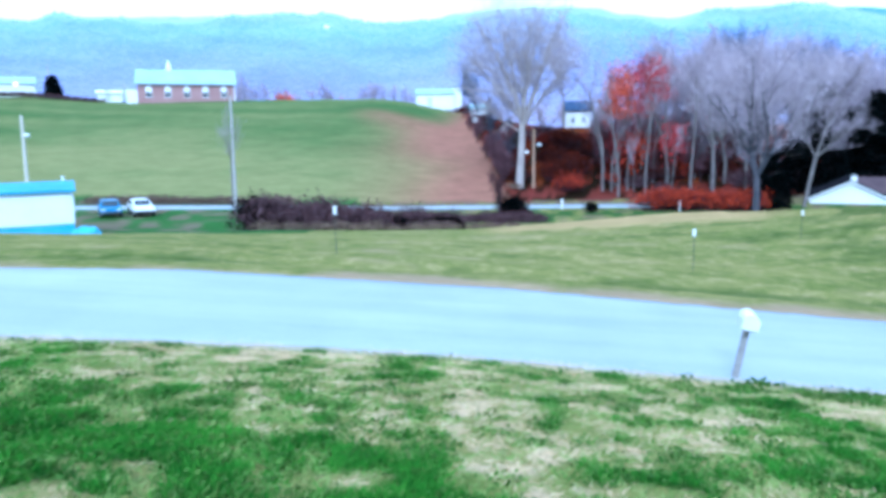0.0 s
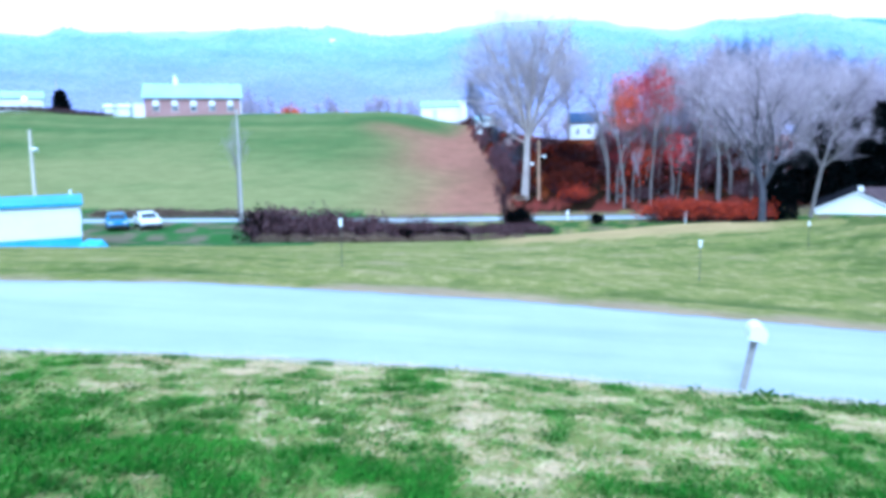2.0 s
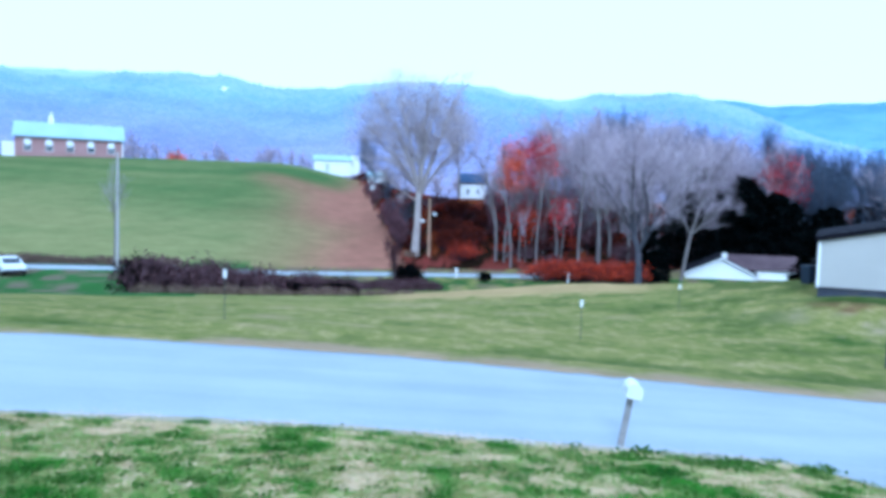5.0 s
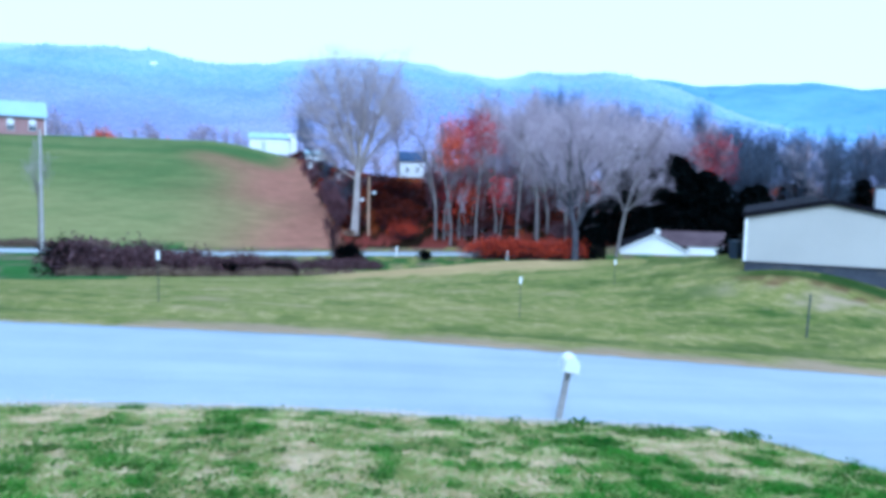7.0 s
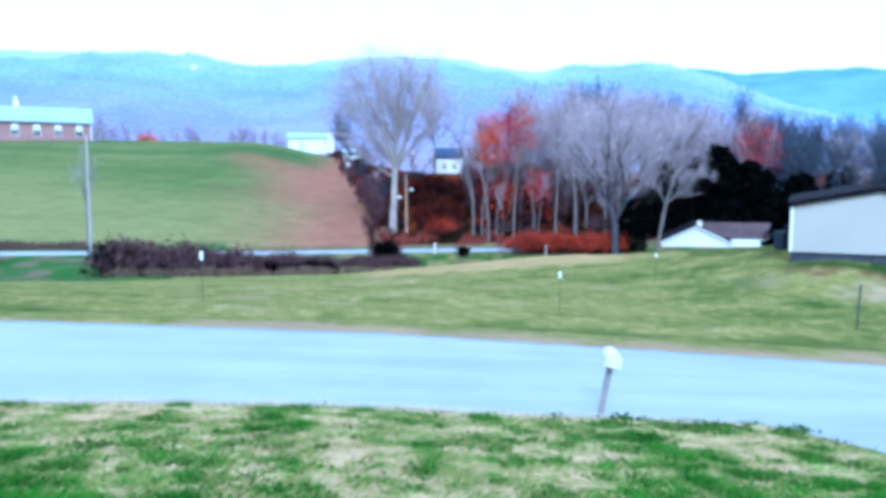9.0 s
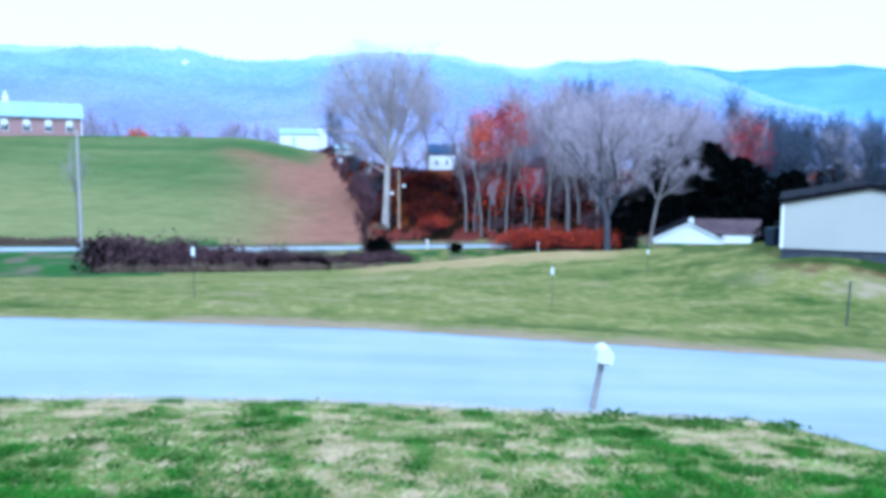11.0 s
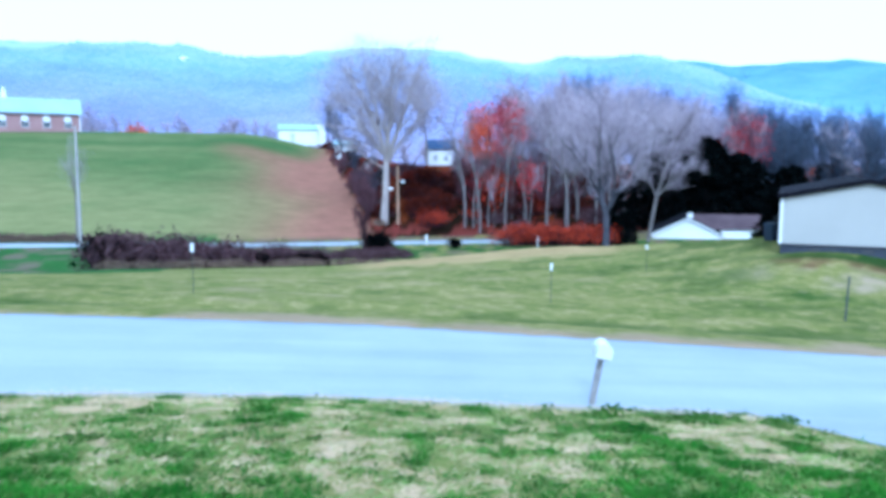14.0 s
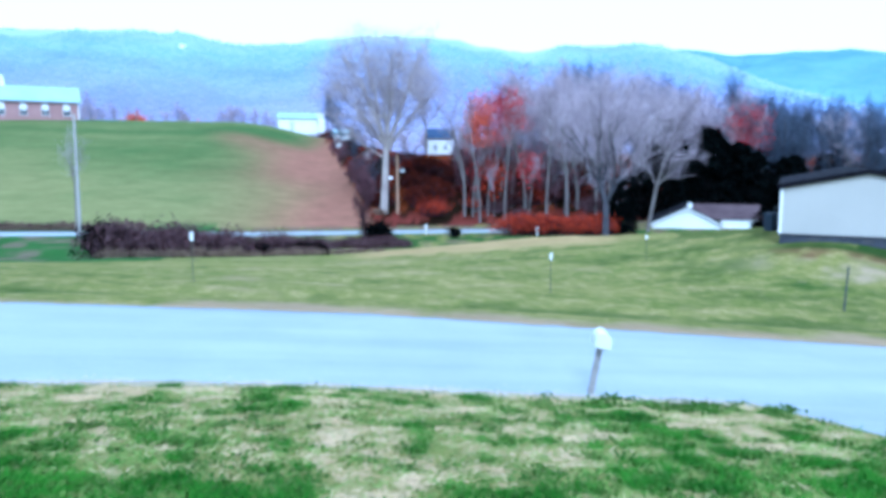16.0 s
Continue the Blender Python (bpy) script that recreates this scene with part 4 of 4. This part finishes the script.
random.seed(77)
FRONT = [(18.7, 85.0), (19.6, 84.4), (20.3, 85.6), (21.5, 84.6), (23.3, 85.6), (25.0, 86.5), (26.3, 85.0), (28.9, 84.6), (31.5, 85.0), (29.9, 89.5), (33.6, 86.5), (35.4, 84.8), (38.5, 88.0), (41.5, 86.0)]
thin_opts = dict(woods_opts, twigs=2, fork=(2, 2, 1), clear=0.55, dome=(11.5, 2.4, 3.6, 420))
thin = [tree("bare_tree", on_ground(x, y), 58 + k, 15.5, 0.17, "thin pale bare tree at the wood's edge", thin_opts, BARK, TWIGS, group="bare trees of the wood")
        for k, (x, y) in enumerate(((18.6, 84.6), (26.5, 86.2)))]
for x, y in FRONT:
    repeat(random.choice(thin if x < 31 else slim), x, y, random.uniform(0, 360), random.uniform(0.9, 1.08) * (0.76 if x < 26 else 1))
for k in range(34):    # deeper in the wood
    y = random.uniform(92, 122)
    x = y * math.tan(radians(random.uniform(16, 33)))
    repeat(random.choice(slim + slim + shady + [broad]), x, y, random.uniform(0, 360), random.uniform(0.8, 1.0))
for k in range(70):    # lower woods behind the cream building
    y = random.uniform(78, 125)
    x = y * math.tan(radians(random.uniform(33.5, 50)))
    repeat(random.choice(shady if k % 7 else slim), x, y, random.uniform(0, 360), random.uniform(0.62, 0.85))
edge = [tree("bare_tree", on_ground(x, y), 95 + k, 5.6, 0.09, "small reddish-brown bare tree at the field's edge", dict(woods_opts, stem=0.6, clear=0.2, dome=(3.6, 1.7, 1.9, 200), reach=0.6, twigs=2), DARK_BARK, RED_TWIGS, group="small trees at the field's edge")
        for k, (x, y) in enumerate(((7.4, 86.5), (6.9, 91.5)))]
for k in range(4):     # brush along the field's edge
    repeat(edge[k % 2], 6.6 - k * 0.85, 90 + k * 8, random.uniform(0, 360), random.uniform(0.5, 0.8))
repeat(slim[1], 18.2, 110, 30, 0.85)
for k in range(20):    # young trees between the trunks
    y = random.uniform(86, 96)
    x = y * math.tan(radians(random.uniform(11.8, 21.5)))
    if k % 2:
        repeat(slim[k % 3], x, y, random.uniform(0, 360), random.uniform(0.35, 0.6), "young bare grey tree in the wood")
    else:
        repeat(edge[k % 4 // 2], x, y, random.uniform(0, 360), random.uniform(0.9, 1.5), "young reddish-brown bare tree in the wood")
for k in range(70):    # bare woods beyond the hill field
    a = radians(random.uniform(-22, 14))
    d = random.uniform(185, 225)
    c = copy_thing(random.choice(slim), pose(d * math.sin(a), d * math.cos(a), plateau_z(d * math.sin(a)) - 1.0, 0, 0, random.uniform(0, 360)))
    q = random.uniform(0.3, 0.55)
    c.scale = (q, q, q)
    tagged(c, "bare tree beyond the hill field")

repeat(thin[0], -21.3, 72.6, 120, 0.58, "slender bare tree behind a grey pole")

leaf_opts = dict(leafy=(2.4, 3.6), clear=0.6, fork=(2, 2, 1), spread=(0.5, 0.45, 0.5), up=(0.4, 0.2, 0.1), ratio=(0.34, 0.5, 0.5), twigs=1, reach=0.8, twig=0.016, stem=0.85)
tree("maple_tree", on_ground(20.0, 82.6), 61, 15.2, 0.18, "maple with thin orange autumn foliage", dict(leaf_opts, leafy=(1.9, 3.2)), BARK, TWIGS, ORANGE_LEAVES, 2600, 0.105)
tree("maple_tree", on_ground(23.2, 83.2), 62, 16.2, 0.18, "maple with deep red autumn foliage", leaf_opts, BARK, TWIGS, RED_LEAVES, 2800, 0.105)
for k, (x, y) in enumerate(((52.3, 80.5), (55.2, 82.5))):
    tree("maple_tree", on_ground(x, y), 64 + k, 14.6, 0.18, "half-bare maple with orange-red foliage", leaf_opts, BARK, TWIGS, RED_LEAVES, 1100, 0.11)
tree("maple_sapling", on_ground(26.4, 83.6), 67, 8.5, 0.10, "thin maple sapling with red leaves", dict(leaf_opts, leafy=(1.5, 2.6)), BARK, TWIGS, RED_LEAVES, 420, 0.14)
tree("maple_sapling", on_ground(22.2, 84.4), 68, 7.0, 0.10, "thin maple sapling with rusty leaves", dict(leaf_opts, leafy=(1.6, 2.2)), BARK, TWIGS, RUST_LEAVES, 500, 0.14)

pink = tree("maple_sapling", on_ground(24.6, 88.0), 69, 9.0, 0.09, "thin maple sapling with sparse crimson leaves", dict(leaf_opts, leafy=(1.9, 3.8)), BARK, TWIGS, RED_LEAVES, 420, 0.13, group="saplings in the wood")
for k in range(11):    # crimson saplings between the trunks
    y = random.uniform(86, 95)
    repeat(pink, y * math.tan(radians(random.uniform(12.2, 20.5))), y, random.uniform(0, 360), random.uniform(0.65, 1.1))

pine = conifer(on_ground(47.0, 90.0), 71, 10.5, 4.2, "dense evergreen at the wood's edge, its shade painted near black", "evergreens")
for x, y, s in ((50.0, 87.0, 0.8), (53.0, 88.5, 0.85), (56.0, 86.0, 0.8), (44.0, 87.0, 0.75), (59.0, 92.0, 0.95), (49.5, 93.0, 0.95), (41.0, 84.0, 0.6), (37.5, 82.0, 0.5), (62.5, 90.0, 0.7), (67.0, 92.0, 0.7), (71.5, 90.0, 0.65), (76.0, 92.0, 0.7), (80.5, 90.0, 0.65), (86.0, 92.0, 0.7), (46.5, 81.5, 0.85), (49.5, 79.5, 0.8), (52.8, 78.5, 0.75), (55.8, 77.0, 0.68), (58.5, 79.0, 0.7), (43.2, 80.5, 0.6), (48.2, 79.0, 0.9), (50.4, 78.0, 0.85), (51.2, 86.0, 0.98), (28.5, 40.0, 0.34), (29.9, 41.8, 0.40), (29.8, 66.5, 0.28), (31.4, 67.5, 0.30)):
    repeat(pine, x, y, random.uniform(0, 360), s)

# Leaves near black, so that the brush carries the shade between the trunks.
SHADED_LEAVES = leafy("dark_shaded_leaves", [(0.0, (0.012, 0.005, 0.004)), (0.6, (0.03, 0.007, 0.005)), (1.0, (0.13, 0.022, 0.010))], 1.0)
rust = shrub("rust_shrub", on_ground(20.5, 69.0), 81, 3.0, 2.3, "dense rust-red autumn shrub", DARK_TWIGS, RUST_LEAVES, 3000, 0.075, 300, "rust-red hedge")
for k in range(7):
    repeat(rust, 21.5 + k * 1.15, 68.6 - 0.36 * k, random.uniform(0, 360), random.uniform(0.8, 1.05))
for k in range(26):    # rusty undergrowth on the wooded bank
    x, y = random.uniform(13, 44), random.uniform(84, 100)
    repeat(rust if k % 3 else bush_low, x, y, random.uniform(0, 360), random.uniform(0.5, 1.1), "rust-brown undergrowth below bare trees")


brush = shrub("dark_brush", on_ground(14.0, 92.0), 83, 3.2, 2.4, "brush on the wooded bank, darkened for the wood's shade", DARK_TWIGS, SHADED_LEAVES, 1500, 0.13, 360, "brush under the trees")
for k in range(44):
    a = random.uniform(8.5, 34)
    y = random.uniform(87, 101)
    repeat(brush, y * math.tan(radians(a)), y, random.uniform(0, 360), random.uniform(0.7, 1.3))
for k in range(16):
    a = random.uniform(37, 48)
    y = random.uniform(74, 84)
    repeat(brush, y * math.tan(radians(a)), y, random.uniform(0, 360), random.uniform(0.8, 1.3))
for k in range(24):    # tangled growth down the field's edge
    y = 85 + k * 2.4
    repeat((scrub, brush, bush_low)[k % 3], 8.6 - (y - 84) * 0.085 + random.uniform(-0.4, 1.2), y, random.uniform(0, 360), random.uniform(0.55, 0.9) * (0.6 if 100 < y < 120 else 1.0), "dark tangled growth at the field's edge")
for k in range(5):
    y = 88 + k * 11
    repeat(shady[k % 2], 7.6 - (y - 84) * 0.08, y, 70 * k, random.uniform(0.4, 0.55), "small dark tree at the field's edge")


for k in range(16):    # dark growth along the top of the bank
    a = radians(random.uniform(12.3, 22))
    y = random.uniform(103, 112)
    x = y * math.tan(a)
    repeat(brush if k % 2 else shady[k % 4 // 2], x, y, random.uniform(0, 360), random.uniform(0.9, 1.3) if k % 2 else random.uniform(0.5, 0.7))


# ---- up on the hill ----
def church():
    m = pose(-57.3, 138.4, 10.55, 0, 0, 18.5)
    ob = thing("church", m, "long red brick church with a pale metal roof", "church")
    L, D, H, R = 17.6, 9.0, 3.4, 2.8
    part("wall", box(0, 0, -0.5, L, D, H), BRICK, ob)
    part("gable", prism([(0, H), (D, H), (D / 2, H + R)], 0, 0.3), WHITE, ob, "white gable end").matrix_basis = pose(0.3, 0, 0, 0, 0, 90)
    roof = prism([(-0.5, H - 0.05), (D / 2, H + R + 0.1), (D + 0.5, H - 0.05), (D + 0.5, H + 0.1), (D / 2, H + R + 0.28), (-0.5, H + 0.1)], -L - 0.4, 0.4)
    part("roof", roof, ROOF_METAL, ob).matrix_basis = pose(0, 0, 0, 0, 0, 90)
    part("porch", box(-2.0, 0.4, -0.5, 0, 4.0, 2.4, 0.03), WHITE, ob, "white entrance porch")
    st = part("steeple", box(5.2, D / 2 - 0.45, H + R - 0.3, 6.1, D / 2 + 0.45, H + R + 0.9, 0.03), WHITE, ob, "small white steeple")
    part("spire", rod((5.65, D / 2, H + R + 0.9), (5.65, D / 2, H + R + 2.2), 0.5, 0.03, 4), WHITE, st)
    for k in range(5):
        window(ob, 2.0 + 3.4 * k, -0.01, 1.0, 1.0, 1.5, WHITE, "x", True)
    part("corner_board", box(L - 0.15, -0.06, 0, L + 0.06, 0.15, H), WHITE, ob)


church()


def long_shed(m, L, D, H, R, label, roof):
    ob = thing("farm_building", m, label, "barn")
    part("wall", box(0, 0, -0.8, L, D, H), WHITE, ob)
    part("roof", prism([(-0.3, H), (D / 2, H + R), (D + 0.3, H), (D + 0.3, H + 0.12), (D / 2, H + R + 0.14), (-0.3, H + 0.12)], -L - 0.3, 0.3), roof, ob).matrix_basis = pose(0, 0, 0, 0, 0, 90)
    part("door", box(L * 0.3, -0.05, 0, L * 0.3 + 1.0, 0.02, 2.0), GREY_DOOR, ob)
    return ob


GREY_DOOR = surface("grey_door_paint", (0.45, 0.47, 0.5), (0.58, 0.6, 0.62), 1, 12, 0.6, 0.1)
b = long_shed(pose(-6.0, 169.8, 10.3), 8.6, 6.0, 2.7, 1.3, "long white farm building with a pale blue roof", ROOF_METAL)
part("lean_to", box(8.6, 1.0, -0.5, 10.4, 4.5, 4.0), WHITE, b)
long_shed(pose(4.5, 117.0, 6.45, 0, 0, -2), 2.7, 2.6, 1.4, 0.55, "small white shed on the hill", ROOF_METAL)
ROOF_BLUE_DARK = surface("dark_blue_shingles", (0.03, 0.05, 0.10), (0.06, 0.09, 0.17), 0.6, 8, 0.8, 0.3)
h = thing("hill_house", pose(19.7, 118.3, 4.3, 0, 0, -9), "white house with a dark blue roof above the bank", "house")
part("wall", box(0, 0, -0.8, 4.2, 7.0, 2.9), WHITE, h)
part("roof", prism([(-0.3, 2.9), (3.5, 4.5), (7.3, 2.9), (7.3, 3.05), (3.5, 4.66), (-0.3, 3.05)], -4.5, 0.3), ROOF_BLUE_DARK, h).matrix_basis = pose(0, 0, 0, 0, 0, 90)
window(h, 1.3, 0, 1.1, 0.45, 0.8, WHITE)
window(h, 3.0, 0, 1.1, 0.45, 0.8, WHITE)
long_shed(pose(38.5, 117.0, 5.0, 0, 0, -20), 4.5, 4.0, 2.4, 1.0, "white shed between the bare trunks", ROOF_METAL)

gable_house("hillside_house", pose(LONE_PLACE.x, LONE_PLACE.y, LONE_PLACE.z - 0.5, 0, 0, 10), 7.0, 6.0, 3.2, 1.6, "tiny white house high on a wooded hillside", WHITE, ROOF_METAL, WHITE)

# houses and things left of the church
long_shed(pose(-90.5, 138.2, 12.2, 0, 0, 29.6), 12.4, 7.0, 2.4, 1.5, "low white house beyond the field", ROOF_METAL)
long_shed(pose(-65.8, 140.4, 11.1, 0, 0, 25), 4.3, 3.0, 1.4, 0.5, "small white camper trailer beside the church", WHITE)
lamp = thing("yard_lamp", pose(-81.6, 141.2, 11.9), "amber yard lamp lit on a short pole", "lamp")
part("pole", rod((0, 0, -0.3), (0, 0, 2.2), 0.07, 0.06), POLE_WOOD, lamp)
part("globe", ball((0, 0, 2.5), 0.5), LAMP_GLOW, lamp, "glowing amber globe")
yard_pink = tree("maple_sapling", on_ground(24.6, 88.0), 69, 9.0, 0.09, "thin maple sapling with sparse crimson leaves", dict(leaf_opts, leafy=(1.9, 3.8)), BARK, TWIGS, RED_LEAVES, 420, 0.13, group="saplings in the wood")
for k in range(11):    # crimson saplings between the trunks
    y = random.uniform(86, 95)
    repeat(pink, y * math.tan(radians(random.uniform(12.2, 20.5))), y, random.uniform(0, 360), random.uniform(0.65, 1.1))

pine = conifer(pose(-76.6, 145.0, 12.0), 73, 3.9, 1.3, "small dark evergreen near the church")
pole(pose(-77.6, 145.7, 12.0), 6.4, POLE_WOOD, "grey pole on the hill", False)
for k in range(16):
    c = copy_thing(bush_low, pose(-87 + 1.45 * k, 134.6 + 0.42 * k, plateau_z(-87 + 1.45 * k) - 0.35, 0, 0, 40 * k))
    c.scale = (0.42, 0.42, 0.42)
    tagged(c, "low dark hedge along the hilltop")

far_tree = tree("maple_tree", pose(-35.5, 166.0, 9.3), 91, 4.6, 0.15, "small dull orange tree behind the hill field", leaf_opts, BARK, TWIGS, ORANGE_LEAVES, 1500, 0.22)
for x, y, s in ((-38.0, 166.5, 0.8), (-23.6, 168.0, 0.7), (-21.8, 168.5, 0.6)):
    c = copy_thing(far_tree, pose(x, y, 9.0, 0, 0, x * 50))
    c.scale = (s, s, s)


def road_post(x, y, label):
    ob = thing("road_post", on_ground(x, y), label, "post", "white posts along the valley road")
    part("post", rod((0, 0, -0.2), (0, 0, 0.75), 0.07, 0.06, 8), WHITE, ob)
    part("cap", box(-0.12, -0.04, 0.6, 0.12, 0.04, 0.95, 0.02), WHITE, ob)


road_post(11.7, 71.2, "small white marker post beside the valley road")
road_post(21.9, 66.8, "small white marker post in front of a rust hedge")
nest = thing("tree_lamp", pose(9.75, 84.9, 1.6), "white security lamp on the sycamore trunk", "lamp")
part("bracket", rod((-0.5, 0.4, 0.0), (0, 0, 0.1), 0.03, 0.03, 6), STEEL, nest)
part("lamp_head", ball((0, 0, 0), 0.26, 0.8), WHITE, nest)


WEED = leafy("dark_weed_leaves", [(0.0, (0.025, 0.07, 0.010)), (1.0, (0.13, 0.21, 0.04))])
weed = shrub("weed_clump", on_ground(4.95, 11.15), 111, 0.75, 0.11, "dark green weeds round a mailbox post", WEED, WEED, 320, 0.032, 60, "weeds along the lane", "weeds")
for k in range(8):
    x = 4.4 + 0.5 * k + random.uniform(-0.15, 0.15)
    repeat(weed, x, near_edge(x) - 1.05 + random.uniform(-0.3, 0.12), random.uniform(0, 360), random.uniform(0.55, 1.1), "straggling dark weeds at the lane's edge")


def edge_gravel():
    """Loose pale stones and grit along the near edge of the lane."""
    random.seed(121)
    v, f = [], []
    for _ in range(4200):
        x = random.uniform(-12, 10)
        if noise.noise((x * 0.7, 5.0, 2.0)) < random.uniform(-0.3, 0.3):
            continue
        y = near_edge(x) - driveway(x) + random.gauss(-0.08, 0.15) * (0.6 + 0.9 * max(0.0, noise.noise((x * 0.9, 3.0, 0.0)) + 0.4))
        r = random.uniform(0.012, 0.035)
        z = max(height(x, y), lane_z(x)) + r * 0.4
        k = len(v)
        for q in ((1, 0, 0), (-0.5, 0.85, 0), (-0.5, -0.85, 0), (0.1, 0.1, 0.9)):
            v.append((x + r * q[0] * random.uniform(0.7, 1.3), y + r * q[1] * random.uniform(0.7, 1.3), z + r * q[2]))
        f += [(k, k + 1, k + 3), (k + 1, k + 2, k + 3), (k + 2, k, k + 3)]
    tagged(new("gravel", mesh_of("gravel", v, f, STONE, False)), "loose pale gravel along the lane's edge", "gravel", kind="stuff")


edge_gravel()

# ---- grass, last ----
def tufts(name, material, count, pick, blade, label, seed, wide=0.007):
    random.seed(seed)
    g = Tubes()
    made = 0
    while made < count:
        x, y = random.uniform(-10.5, 14.5), random.uniform(3.2, 11.75)
        if abs(x) > y * 0.95 + 1.0 or y > near_edge(x) - driveway(x) - random.uniform(0.35, 0.85) or not pick(x, y):
            continue
        made += 1
        z = height(x, y) - 0.02
        for _ in range(7):
            b = Vector((x + random.gauss(0, 0.05), y + random.gauss(0, 0.05), z))
            e = b + Vector((random.gauss(0, 0.075), random.gauss(0, 0.075), blade * random.uniform(0.4, 1.1)))
            g.twig(b, e, wide)
    tagged(new(name, g.mesh(name, material)), label, "grass", kind="stuff")


tufts("grass_clumps", DEEP_BLADES, 15000, lambda x, y: lush(x, y) > random.uniform(0.5, 1.05), 0.11, "lush dark green grass clumps on the bank", 101)
tufts("grass_short", BLADES, 19000, lambda x, y: lush(x, y) > random.uniform(-0.6, 0.2), 0.05, "short green grass on the bank", 102)
tufts("grass_dry", STRAW, 9000, lambda x, y: lush(x, y) < random.uniform(-0.7, 0.05), 0.035, "short straw-coloured dry grass on the bank", 103)


def ground_weeds():
    """Low broad-leaved weeds in dark clumps through the bank's grass."""
    random.seed(141)
    g = Tubes()
    made = 0
    while made < 620:
        x, y = random.uniform(-10.5, 13.5), random.uniform(3.2, 11.4)
        if abs(x) > y * 0.95 + 1.0 or lush(x, y) < random.uniform(0.0, 0.8) or y > near_edge(x) - driveway(x) - 0.3:
            continue
        made += 1
        w = random.uniform(0.06, 0.17)
        z = height(x, y)
        for _ in range(42):
            p = Vector((x + random.gauss(0, w), y + random.gauss(0, w * 0.8), z + random.uniform(0.0, 0.06)))
            g.leaf(p, random.uniform(0.014, 0.032))
    tagged(new("grass_weeds", g.mesh("grass_weeds", WEED)), "dark broad-leaved weeds among the bank's grass", "weeds", kind="stuff")


ground_weeds()
